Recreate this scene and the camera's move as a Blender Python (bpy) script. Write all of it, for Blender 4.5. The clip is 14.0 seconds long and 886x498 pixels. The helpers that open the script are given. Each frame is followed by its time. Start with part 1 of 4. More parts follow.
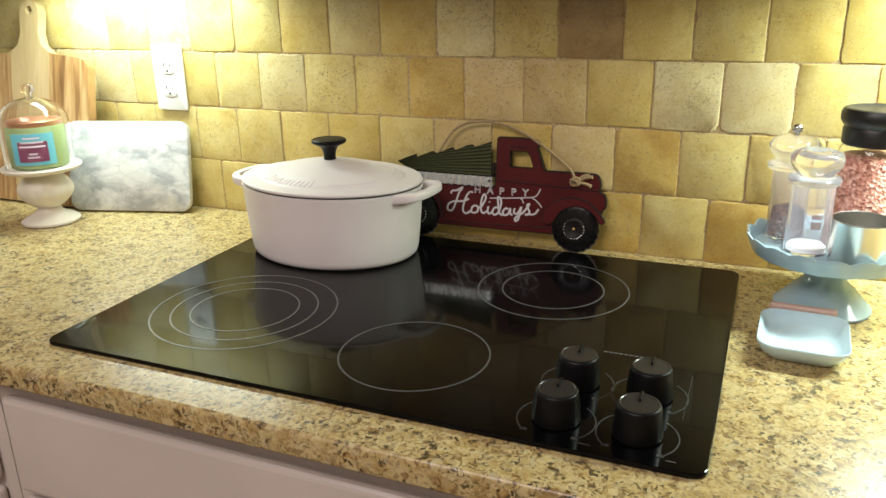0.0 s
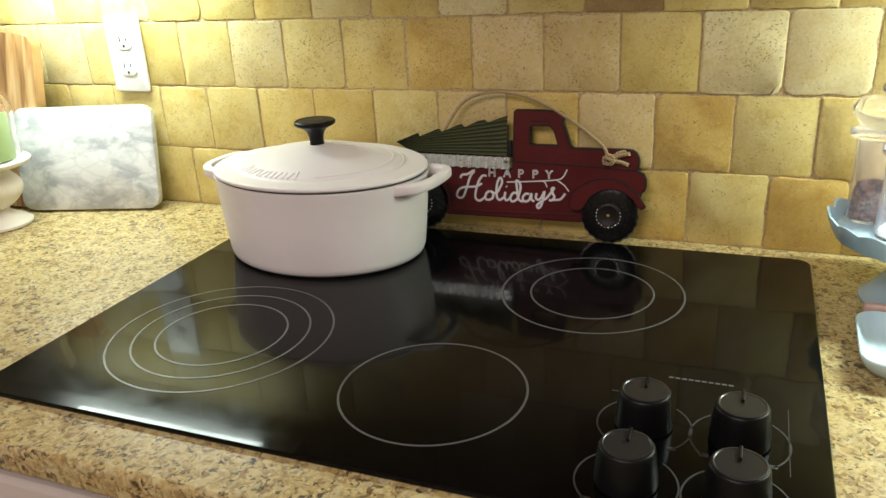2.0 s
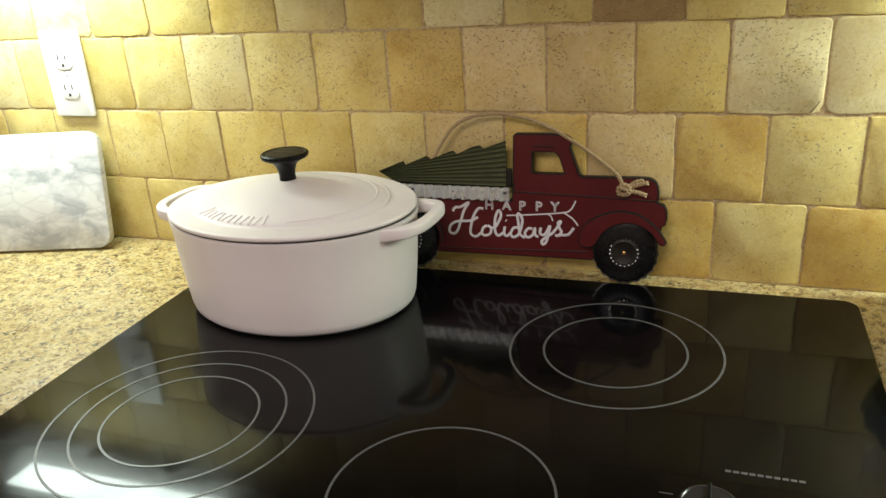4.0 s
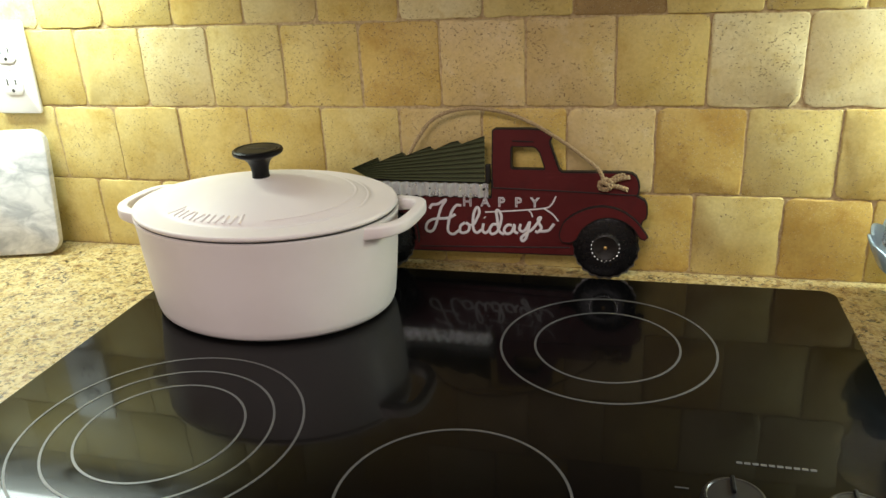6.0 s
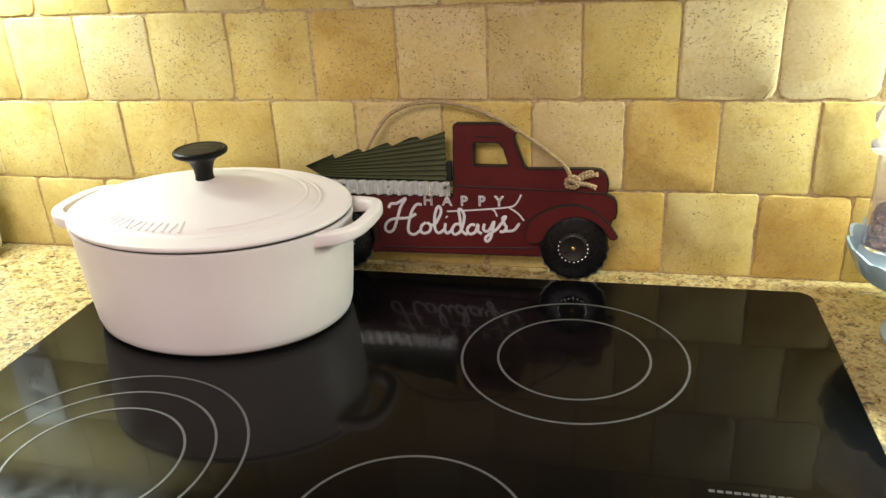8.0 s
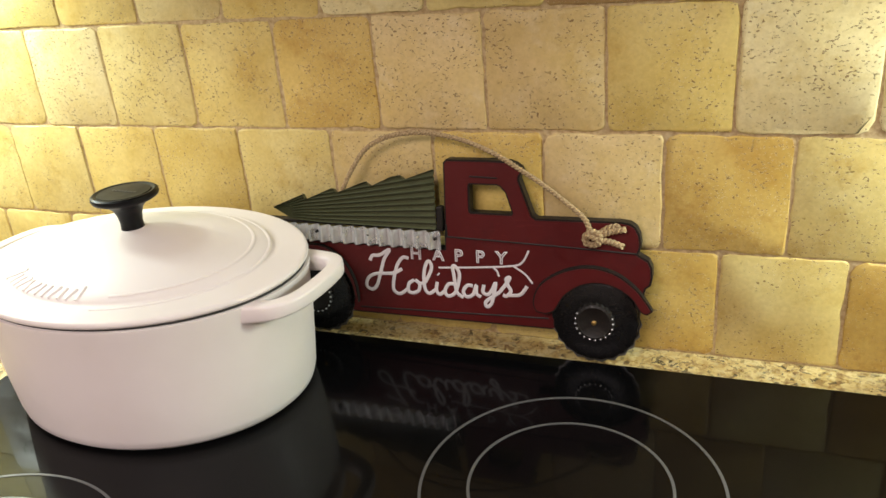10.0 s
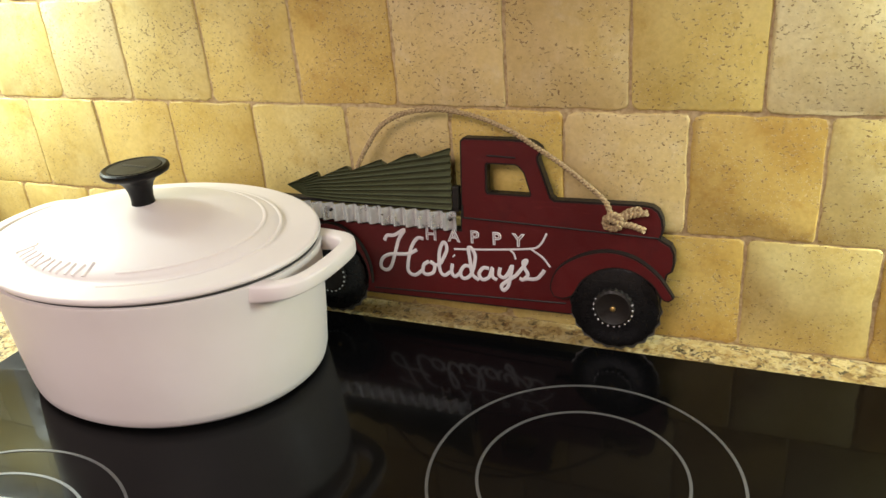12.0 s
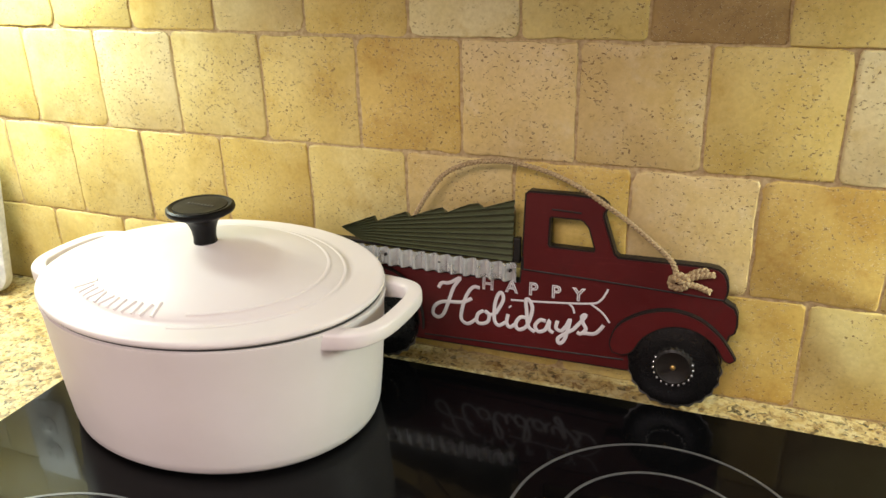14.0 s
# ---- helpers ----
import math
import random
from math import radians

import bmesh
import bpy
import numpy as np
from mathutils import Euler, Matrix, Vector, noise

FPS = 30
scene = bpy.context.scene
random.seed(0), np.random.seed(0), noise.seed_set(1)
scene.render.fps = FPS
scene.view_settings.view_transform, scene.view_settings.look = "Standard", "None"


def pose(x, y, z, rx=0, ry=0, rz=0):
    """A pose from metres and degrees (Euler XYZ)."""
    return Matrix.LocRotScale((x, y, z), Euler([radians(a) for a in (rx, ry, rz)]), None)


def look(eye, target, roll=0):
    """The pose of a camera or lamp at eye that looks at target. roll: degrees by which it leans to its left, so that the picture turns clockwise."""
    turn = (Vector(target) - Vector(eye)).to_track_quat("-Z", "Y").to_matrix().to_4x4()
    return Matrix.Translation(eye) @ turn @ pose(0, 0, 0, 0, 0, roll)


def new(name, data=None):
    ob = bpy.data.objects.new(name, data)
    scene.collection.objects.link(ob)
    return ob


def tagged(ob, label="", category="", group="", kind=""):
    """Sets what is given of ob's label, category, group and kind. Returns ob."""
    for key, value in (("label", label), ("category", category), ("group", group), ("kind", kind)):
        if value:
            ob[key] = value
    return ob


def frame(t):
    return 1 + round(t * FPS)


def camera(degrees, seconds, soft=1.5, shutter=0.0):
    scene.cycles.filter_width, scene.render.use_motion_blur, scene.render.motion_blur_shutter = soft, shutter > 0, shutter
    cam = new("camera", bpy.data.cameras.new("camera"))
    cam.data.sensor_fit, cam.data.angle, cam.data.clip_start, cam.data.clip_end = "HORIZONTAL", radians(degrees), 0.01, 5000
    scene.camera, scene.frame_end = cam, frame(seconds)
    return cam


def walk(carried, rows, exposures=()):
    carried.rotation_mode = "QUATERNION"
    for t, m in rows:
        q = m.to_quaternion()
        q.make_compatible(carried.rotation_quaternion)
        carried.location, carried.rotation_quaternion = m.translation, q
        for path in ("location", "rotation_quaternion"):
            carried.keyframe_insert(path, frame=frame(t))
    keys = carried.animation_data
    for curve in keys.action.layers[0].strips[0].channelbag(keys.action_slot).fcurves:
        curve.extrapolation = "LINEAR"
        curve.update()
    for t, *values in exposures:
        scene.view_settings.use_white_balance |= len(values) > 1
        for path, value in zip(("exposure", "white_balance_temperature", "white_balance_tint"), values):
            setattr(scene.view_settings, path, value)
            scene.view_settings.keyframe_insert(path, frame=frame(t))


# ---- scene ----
cam = camera(59.3, 14.0, soft=1.5)
PATH = [
    (0, (0.477, -1.194, 1.325), (-0.26, 0.548, 0.674), -1.1),
    (0.5, (0.471, -1.187, 1.322), (-0.255, 0.551, 0.649), -1.7),
    (1, (0.454, -1.19, 1.316), (-0.259, 0.543, 0.619), -2.0),
    (1.5, (0.418, -1.139, 1.305), (-0.267, 0.59, 0.569), -2.7),
    (2, (0.382, -1.03, 1.301), (-0.331, 0.691, 0.573), -3.2),
    (2.5, (0.367, -0.944, 1.306), (-0.372, 0.763, 0.571), -3.4),
    (5, (0.271, -0.897, 1.311), (-0.27, 0.876, 0.56), -3.7),
    (5.5, (0.259, -0.897, 1.306), (-0.239, 0.894, 0.566), -3.1),
    (6, (0.249, -0.898, 1.299), (-0.234, 0.894, 0.552), -3.0),
    (6.5, (0.261, -0.895, 1.291), (-0.198, 0.895, 0.527), -2.3),
    (7, (0.256, -0.9, 1.302), (-0.231, 0.874, 0.517), -2.2),
    (7.5, (0.249, -0.901, 1.266), (-0.157, 0.912, 0.527), -3.0),
    (8, (0.257, -0.838, 1.306), (-0.171, 0.942, 0.501), -3.1),
    (8.5, (0.287, -0.763, 1.28), (-0.172, 1.033, 0.529), -1.9),
    (8.7, (0.29, -0.742, 1.274), (-0.2, 1.055, 0.544), -2.0),
    (10.8, (0.328, -0.6, 1.291), (-0.41, 1.063, 0.462), -5.8),
    (11, (0.323, -0.607, 1.281), (-0.416, 1.068, 0.476), -5.4),
    (11.5, (0.322, -0.602, 1.278), (-0.414, 1.058, 0.44), -5.2),
    (12, (0.32, -0.608, 1.278), (-0.429, 1.048, 0.443), -5.1),
    (12.5, (0.322, -0.603, 1.28), (-0.417, 1.061, 0.45), -4.1),
    (13, (0.322, -0.602, 1.287), (-0.426, 1.063, 0.472), -4.3),
    (13.5, (0.306, -0.61, 1.291), (-0.443, 1.067, 0.497), -2.6),
    (14, (0.245, -0.629, 1.298), (-0.439, 1.085, 0.527), -1.6),
]
EXPOSURES = ((0, -0.08, 6200, 5), (5, -0.08, 6230, 6), (7, 0.05, 6260, 7), (8.5, 0.40, 6330, 9), (11, 0.36, 6330, 10), (14, 0.34, 6330, 10))
walk(cam, [(t, look(eye, target, roll)) for t, eye, target, roll in PATH], EXPOSURES)

# ---- world and lights ----
world = bpy.data.worlds.new("world")
scene.world = world
world.use_nodes = True
world.node_tree.nodes["Background"].inputs[0].default_value = (0.9, 0.8, 0.7, 1)
world.node_tree.nodes["Background"].inputs[1].default_value = 0.005


def area_lamp(name, place, target, sx, sy, watts, colour, spread=180):
    data = bpy.data.lights.new(name, "AREA")
    data.shape, data.size, data.size_y = "RECTANGLE", sx, sy
    data.energy, data.color, data.spread = watts, colour, radians(spread)
    ob = new(name, data)
    ob.matrix_world = look(place, target)
    return ob


LEFT_LAMP = area_lamp("lamp_left", (-0.605, -0.094, 1.352), (-0.605, -0.0939, 0.9), 0.43, 0.060, 3.7, (0.89, 1.0, 0.90), 168)
RIGHT_LAMP = area_lamp("lamp_right", (0.87, -0.10, 1.352), (0.87, -0.0999, 0.9), 0.42, 0.075, 11.0, (0.89, 1.0, 0.90), 168)
ROOM_LAMP = area_lamp("lamp_room", (-0.1, -2.0, 2.38), (-0.1, -1.9, 0.0), 1.1, 1.1, 44, (1.0, 0.85, 0.83))


# ---- materials ----
def material(name, colour=(0.5, 0.5, 0.5), rough=0.5, metal=0.0, **more):
    m = bpy.data.materials.new(name)
    m.use_nodes = True
    b = m.node_tree.nodes["Principled BSDF"]
    b.inputs["Base Color"].default_value = (*colour, 1)
    b.inputs["Roughness"].default_value = rough
    b.inputs["Metallic"].default_value = metal
    for key, value in more.items():
        b.inputs[key.replace("_", " ")].default_value = value
    return m


class Nodes:
    """Short hand for a material's node tree."""

    def __init__(self, m):
        self.t = m.node_tree
        self.bsdf = self.t.nodes["Principled BSDF"]

    def add(self, kind, **ins):
        node = self.t.nodes.new("ShaderNode" + kind)
        for key, value in ins.items():
            self.feed(node.inputs[key.replace("_", " ")], value)
        return node

    def feed(self, socket, value):
        if isinstance(value, bpy.types.NodeSocket):
            self.t.links.new(value, socket)
        elif isinstance(value, tuple) and len(value) == 3 and socket.type == "RGBA":
            socket.default_value = (*value, 1)
        else:
            socket.default_value = value

    def position(self):
        return self.add("NewGeometry").outputs["Position"]

    def noise(self, vec, scale, detail=3.0, rough=0.55, warp=0.0):
        return self.add("TexNoise", Vector=vec, Scale=scale, Detail=detail, Roughness=rough, Distortion=warp).outputs["Fac"]

    def cells(self, vec, scale, feature="F1", out="Distance"):
        node = self.add("TexVoronoi", Vector=vec, Scale=scale)
        node.feature = feature
        return node.outputs[out]

    def ramp(self, fac, *stops):
        node = self.add("ValToRGB", Fac=fac)
        e = node.color_ramp.elements
        while len(e) < len(stops):
            e.new(0.5)
        for el, (at, c) in zip(e, stops):
            el.position = at
            el.color = (*c, 1) if isinstance(c, tuple) else (c, c, c, 1)
        return node.outputs["Color"]

    def mix(self, fac, a, b, mode="MIX"):
        node = self.t.nodes.new("ShaderNodeMix")
        node.data_type, node.blend_type = "RGBA", mode
        for socket, value in ((node.inputs[0], fac), (node.inputs[6], a), (node.inputs[7], b)):
            self.feed(socket, value)
        return node.outputs[2]

    def math(self, op, a, b=0.0):
        node = self.t.nodes.new("ShaderNodeMath")
        node.operation = op
        self.feed(node.inputs[0], a)
        self.feed(node.inputs[1], b)
        return node.outputs[0]

    def bump(self, height, strength=0.3, distance=0.001, normal=None):
        node = self.add("Bump", Height=height, Strength=strength, Distance=distance)
        if normal:
            self.feed(node.inputs["Normal"], normal)
        return node.outputs["Normal"]

    def out(self, **ins):
        for key, value in ins.items():
            self.feed(self.bsdf.inputs[key.replace("_", " ")], value)


def travertine(name, light, deep, stain, pits=0.5):
    m = material(name, light, 0.55)
    k = Nodes(m)
    p = k.position()
    rnd = k.add("ObjectInfo").outputs["Random"]
    shift = k.add("VectorMath")
    shift.operation = "ADD"
    k.feed(shift.inputs[0], p)
    off = k.add("CombineXYZ", X=k.math("MULTIPLY", rnd, 7.0), Y=rnd, Z=k.math("MULTIPLY", rnd, 3.0))
    k.feed(shift.inputs[1], off.outputs[0])
    q = shift.outputs[0]
    cloud = k.ramp(k.noise(q, 17, 6, 0.62, 0.15), (0.34, 0.0), (0.66, 1.0))
    c = k.mix(cloud, light, deep)
    c = k.mix(k.math("MULTIPLY", k.ramp(k.noise(q, 31, 8, 0.75, 0.2), (0.52, 0.0), (0.70, 1.0)), 0.75), c, stain)
    c = k.mix(k.math("MULTIPLY", k.ramp(k.noise(q, 8, 4, 0.6, 0.1), (0.55, 0.0), (0.75, 1.0)), 0.5), c, stain)
    grain = k.noise(q, 260, 3, 0.6)
    c = k.mix(0.24, c, k.ramp(grain, (0.32, (0.55, 0.45, 0.3)), (0.66, (1.08, 1.05, 0.98))), "MULTIPLY")
    tone = k.ramp(rnd, (0.0, (0.86, 0.83, 0.72)), (0.5, (0.92, 0.91, 0.86)), (1.0, (0.99, 0.99, 0.98)))
    c = k.mix(1.0, c, tone, "MULTIPLY")
    stretched = k.add("Mapping", Vector=q, Scale=(0.8, 1.0, 1.3)).outputs[0]
    field = k.noise(stretched, 470, 2, 0.5, 0.25)
    hole = k.ramp(field, (0.640, 0.0), (0.665, 1.0))
    where = k.ramp(k.noise(q, 24, 3), (0.47 - 0.1 * pits, 0.0), (0.58 - 0.1 * pits, 1.0))
    pit = k.math("MULTIPLY", hole, where)
    c = k.mix(k.math("MULTIPLY", pit, 0.75), c, (0.20, 0.10, 0.025))
    # pale ring round each pit: light caught on its edge, put into the colour
    rim = k.math("MULTIPLY", k.math("MULTIPLY", k.ramp(field, (0.595, 0.0), (0.63, 1.0), (0.645, 0.0)), where), 0.5)
    c = k.mix(rim, c, (0.78, 0.68, 0.44))
    h = k.math("SUBTRACT", k.math("MULTIPLY", k.noise(q, 70, 5, 0.6), 0.30), k.math("MULTIPLY", pit, 1.0))
    k.out(Base_Color=c, Normal=k.bump(h, 0.9, 0.0025), Roughness=k.ramp(grain, (0.3, 0.42), (0.7, 0.62)))
    return m


TRAVERTINE = {
    "gold": travertine("travertine_gold", (0.72, 0.585, 0.225), (0.61, 0.455, 0.125), (0.50, 0.32, 0.055)),
    "amber": travertine("travertine_amber", (0.66, 0.485, 0.155), (0.55, 0.37, 0.085), (0.41, 0.22, 0.030), 1.0),
    "honey": travertine("travertine_honey", (0.74, 0.635, 0.29), (0.65, 0.51, 0.17), (0.52, 0.35, 0.08)),
    "pale": travertine("travertine_pale", (0.77, 0.685, 0.40), (0.70, 0.58, 0.275), (0.60, 0.45, 0.15), 0.9),
    "rosy": travertine("travertine_rosy", (0.68, 0.525, 0.26), (0.60, 0.44, 0.165), (0.70, 0.575, 0.34), 0.6),
    "speckled": travertine("travertine_speckled", (0.47, 0.33, 0.14), (0.30, 0.19, 0.07), (0.2, 0.12, 0.04), 2.2),
}

GROUT = material("grout", (0.55, 0.45, 0.27), 0.9)
k = Nodes(GROUT)
g = k.noise(k.position(), 220, 4)
k.out(Base_Color=k.ramp(g, (0.3, (0.34, 0.23, 0.10)), (0.7, (0.58, 0.45, 0.25))), Normal=k.bump(g, 0.6, 0.002))

GRANITE = material("granite", (0.5, 0.4, 0.25), 0.22)
k = Nodes(GRANITE)
p = k.position()
wob = k.add("MixRGB", Fac=0.016, Color1=p, Color2=k.add("TexNoise", Vector=p, Scale=90.0, Detail=3.0).outputs["Color"]).outputs[0]
ground = k.ramp(k.noise(wob, 60, 6, 0.7), (0.32, (0.30, 0.19, 0.07)), (0.44, (0.50, 0.39, 0.165)), (0.56, (0.62, 0.53, 0.28)), (0.72, (0.50, 0.47, 0.34)))


def granules(scale, stops):
    """Mineral grains: every cell takes one of a few colours, and its share of cover."""
    pick = k.add("SeparateColor", Color=k.cells(wob, scale, "F1", "Color")).outputs[0]
    node = k.add("ValToRGB", Fac=pick)
    node.color_ramp.interpolation = "CONSTANT"
    e = node.color_ramp.elements
    while len(e) < len(stops):
        e.new(0.5)
    for el, (at, colour, cover) in zip(e, stops):
        el.position, el.color = at, (*colour, cover)
    return node.outputs["Color"], node.outputs["Alpha"]


cream, tan, brown, black, grey = (0.68, 0.60, 0.36), (0.46, 0.33, 0.13), (0.17, 0.085, 0.03), (0.03, 0.022, 0.014), (0.40, 0.38, 0.31)
col, cover = granules(310.0, ((0.0, cream, 0.45), (0.27, tan, 0.55), (0.52, grey, 0.4), (0.62, brown, 0.60), (0.80, black, 0.9), (0.90, cream, 0.25)))
c = k.mix(k.math("MULTIPLY", cover, k.ramp(k.noise(p, 30, 4), (0.36, 0.35), (0.58, 1.0))), ground, col)
col, cover = granules(165.0, ((0.0, cream, 0.0), (0.56, brown, 0.65), (0.72, tan, 0.4), (0.81, black, 0.8), (0.92, grey, 0.35)))
c = k.mix(k.math("MULTIPLY", cover, k.ramp(k.noise(p, 42, 5, 0.7), (0.46, 0.0), (0.56, 1.0))), c, col)
c = k.mix(1.0, c, (0.91, 0.87, 0.77), "MULTIPLY")
k.out(Base_Color=c, Roughness=k.ramp(k.noise(p, 180, 2), (0.3, 0.24), (0.7, 0.40)), Normal=k.bump(k.noise(p, 300, 2), 0.04, 0.0006))


def painted(name, colour, rough=0.5, relief=0.1, scale=60):
    m = material(name, colour, rough)
    k = Nodes(m)
    p = k.position()
    big = k.noise(p, scale * 0.08, 3)
    fine = k.noise(p, scale * 5, 3)
    dim = tuple(v * 0.93 for v in colour)
    k.out(Base_Color=k.mix(k.ramp(big, (0.35, 0.0), (0.65, 1.0)), colour, dim), Normal=k.bump(fine, relief, 0.0006),
          Roughness=k.ramp(k.noise(p, scale, 3), (0.3, rough * 0.9), (0.7, min(1, rough * 1.12))))
    return m


WALL_PAINT = painted("wall_paint", (0.72, 0.68, 0.60), 0.7)
CABINET_PAINT = painted("cabinet_paint", (0.64, 0.565, 0.505), 0.35)
CEILING_PAINT = painted("ceiling_paint", (0.8, 0.79, 0.76), 0.8)
FLOOR_WOOD = material("floor_wood", (0.25, 0.14, 0.07), 0.35)
HOOD_DARK = painted("hood_black", (0.03, 0.03, 0.03), 0.4)
k = Nodes(FLOOR_WOOD)
p = k.add("Mapping", Vector=k.position(), Scale=(1.0, 9.0, 1.0)).outputs[0]
k.out(Base_Color=k.ramp(k.noise(p, 6, 5), (0.3, (0.16, 0.08, 0.035)), (0.7, (0.32, 0.19, 0.10))))

GLASS_BLACK = material("ceramic_glass", (0.002, 0.002, 0.0022), 0.26, 0.0, IOR=1.3, Specular_IOR_Level=0.20, Coat_Weight=0.34, Coat_Roughness=0.03, Coat_IOR=1.3)
k = Nodes(GLASS_BLACK)
p = k.position()
k.out(Roughness=k.ramp(k.noise(p, 14, 4, 0.6, 0.8), (0.35, 0.10), (0.75, 0.22)), Coat_Roughness=k.ramp(k.noise(p, 9, 4, 0.6, 0.8), (0.35, 0.02), (0.75, 0.06)))
PRINT_GREY = material("printed_grey", (0.085, 0.0838, 0.082), 0.35)
KNOB_BLACK = painted("knob_black", (0.0035, 0.0034, 0.0038), 0.42, 0.05)
KNOB_BLACK.node_tree.nodes["Principled BSDF"].inputs["Specular IOR Level"].default_value = 0.22
PRINT_DIM = material("printed_dim_grey", (0.040, 0.039, 0.0375), 0.5)
KNOB_CAP = material("knob_cap", (0.06, 0.06, 0.064), 0.28, 0.7)
ENAMEL = material("cream_enamel", (0.74, 0.70, 0.655), 0.48, 0.0, Coat_Weight=0.06, Coat_Roughness=0.3)
k = Nodes(ENAMEL)
p = k.position()
k.out(Base_Color=k.mix(k.ramp(k.noise(p, 16, 3), (0.4, 0.0), (0.7, 1.0)), (0.83, 0.77, 0.74), (0.80, 0.74, 0.705)), Normal=k.bump(k.noise(p, 90, 3), 0.05, 0.0006))
RIM_IRON = material("bare_iron_rim", (0.05, 0.048, 0.045), 0.5, 0.4)


# ---- building helpers ----
def part(name, bm, mat, parent=None, label="", smooth=None):
    """One mesh object from a bmesh, under a thing or a part. smooth: the angle up to which edges are shaded smooth."""
    bmesh.ops.recalc_face_normals(bm, faces=bm.faces)
    me = bpy.data.meshes.new(name)
    if smooth is not None:
        lim = radians(smooth)
        for f in bm.faces:
            f.smooth = True
        for e in bm.edges:
            e.smooth = not (len(e.link_faces) == 2 and e.calc_face_angle(0) > lim)
    bm.to_mesh(me)
    bm.free()
    me.materials.append(mat)
    ob = new(name, me)
    if parent is not None:
        ob.parent = parent
    if label:
        ob["label"] = label
    return ob


def thing(name, place, label, category, group="", turn=0.0, lean=0.0):
    ob = new(name)
    ob.empty_display_size = 0.03
    ob.matrix_world = pose(*place, lean, 0, turn)
    return tagged(ob, label, category, group)


def box(x0, x1, y0, y1, z0, z1, bevel=0.0, seg=2):
    bm = bmesh.new()
    bmesh.ops.create_cube(bm, size=1)
    for v in bm.verts:
        v.co = Vector(((x0 + x1) / 2 + v.co.x * (x1 - x0), (y0 + y1) / 2 + v.co.y * (y1 - y0), (z0 + z1) / 2 + v.co.z * (z1 - z0)))
    if bevel:
        bmesh.ops.bevel(bm, geom=bm.edges[:], offset=bevel, segments=seg, affect="EDGES", profile=0.5)
    return bm


def rings(levels, bm=None, cap0=True, cap1=True):
    """Skin a stack of closed loops of equal length."""
    bm = bm or bmesh.new()
    rows = [[bm.verts.new(p) for p in loop] for loop in levels]
    n = len(rows[0])
    for a, b in zip(rows, rows[1:]):
        for i in range(n):
            bm.faces.new((a[i], a[(i + 1) % n], b[(i + 1) % n], b[i]))
    if cap0:
        bm.faces.new(rows[0][::-1])
    if cap1:
        bm.faces.new(rows[-1])
    return bm


def lathe(profile, n=48, sx=1.0, sy=1.0, cap0=True, cap1=True, cx=0.0, cy=0.0, bm=None):
    loops = [[(cx + r * sx * math.cos(2 * math.pi * i / n), cy + r * sy * math.sin(2 * math.pi * i / n), z) for i in range(n)] for r, z in profile]
    return rings(loops, bm, cap0, cap1)


def rounded(w, d, r, n=6, cx=0.0, cy=0.0):
    """A rounded rectangle's outline, counter-clockwise."""
    pts = []
    for sx, sy, a0 in ((1, 1, 0), (-1, 1, 90), (-1, -1, 180), (1, -1, 270)):
        for i in range(n + 1):
            a = radians(a0 + 90 * i / n)
            pts.append((cx + sx * (w / 2 - r) + r * math.cos(a), cy + sy * (d / 2 - r) + r * math.sin(a)))
    return pts


def slab(outline, z0, z1, bevel=0.001):
    """A plate of that outline with eased edges; the outline is shrunk towards its middle for the bevel."""
    mx = sum(p[0] for p in outline) / len(outline)
    my = sum(p[1] for p in outline) / len(outline)

    def inset(d):
        out = []
        for x, y in outline:
            l = math.hypot(x - mx, y - my) or 1
            out.append((x - (x - mx) / l * d, y - (y - my) / l * d))
        return out
    i = inset(bevel)
    lay = [(i, z0), (outline, z0 + bevel), (outline, z1 - bevel), (inset(bevel * 0.3), z1 - bevel * 0.3), (i, z1)]
    return rings([[(x, y, z) for x, y in o] for o, z in lay])


def tube(points, radius, n=10, closed=False, flat=(1.0, 1.0), up=(0, 0, 1), square=1.0):
    """A tube along a line of points. flat: its section's width and height against the radius."""
    pts = [Vector(p) for p in points]
    m = len(pts)
    loops = []
    for i, p in enumerate(pts):
        if closed:
            d = pts[(i + 1) % m] - pts[i - 1]
        else:
            d = pts[min(i + 1, m - 1)] - pts[max(i - 1, 0)]
        d.normalize()
        side = d.cross(Vector(up))
        if side.length < 1e-4:
            side = d.cross(Vector((0, 1, 0)))
        side.normalize()
        top = side.cross(d)
        r = radius[i] if isinstance(radius, (list, tuple)) else radius
        loop = []
        for j in range(n):
            u, v = math.cos(2 * math.pi * j / n), math.sin(2 * math.pi * j / n)
            u, v = math.copysign(abs(u) ** square, u), math.copysign(abs(v) ** square, v)
            loop.append(p + side * (r * flat[0] * u) + top * (r * flat[1] * v))
        loops.append(loop)
    if closed:
        bm = rings(loops, None, False, False)
        bm.verts.ensure_lookup_table()
        a, b = [bm.verts[(m - 1) * n + j] for j in range(n)], [bm.verts[j] for j in range(n)]
        for j in range(n):
            bm.faces.new((a[j], a[(j + 1) % n], b[(j + 1) % n], b[j]))
        return bm
    return rings(loops)


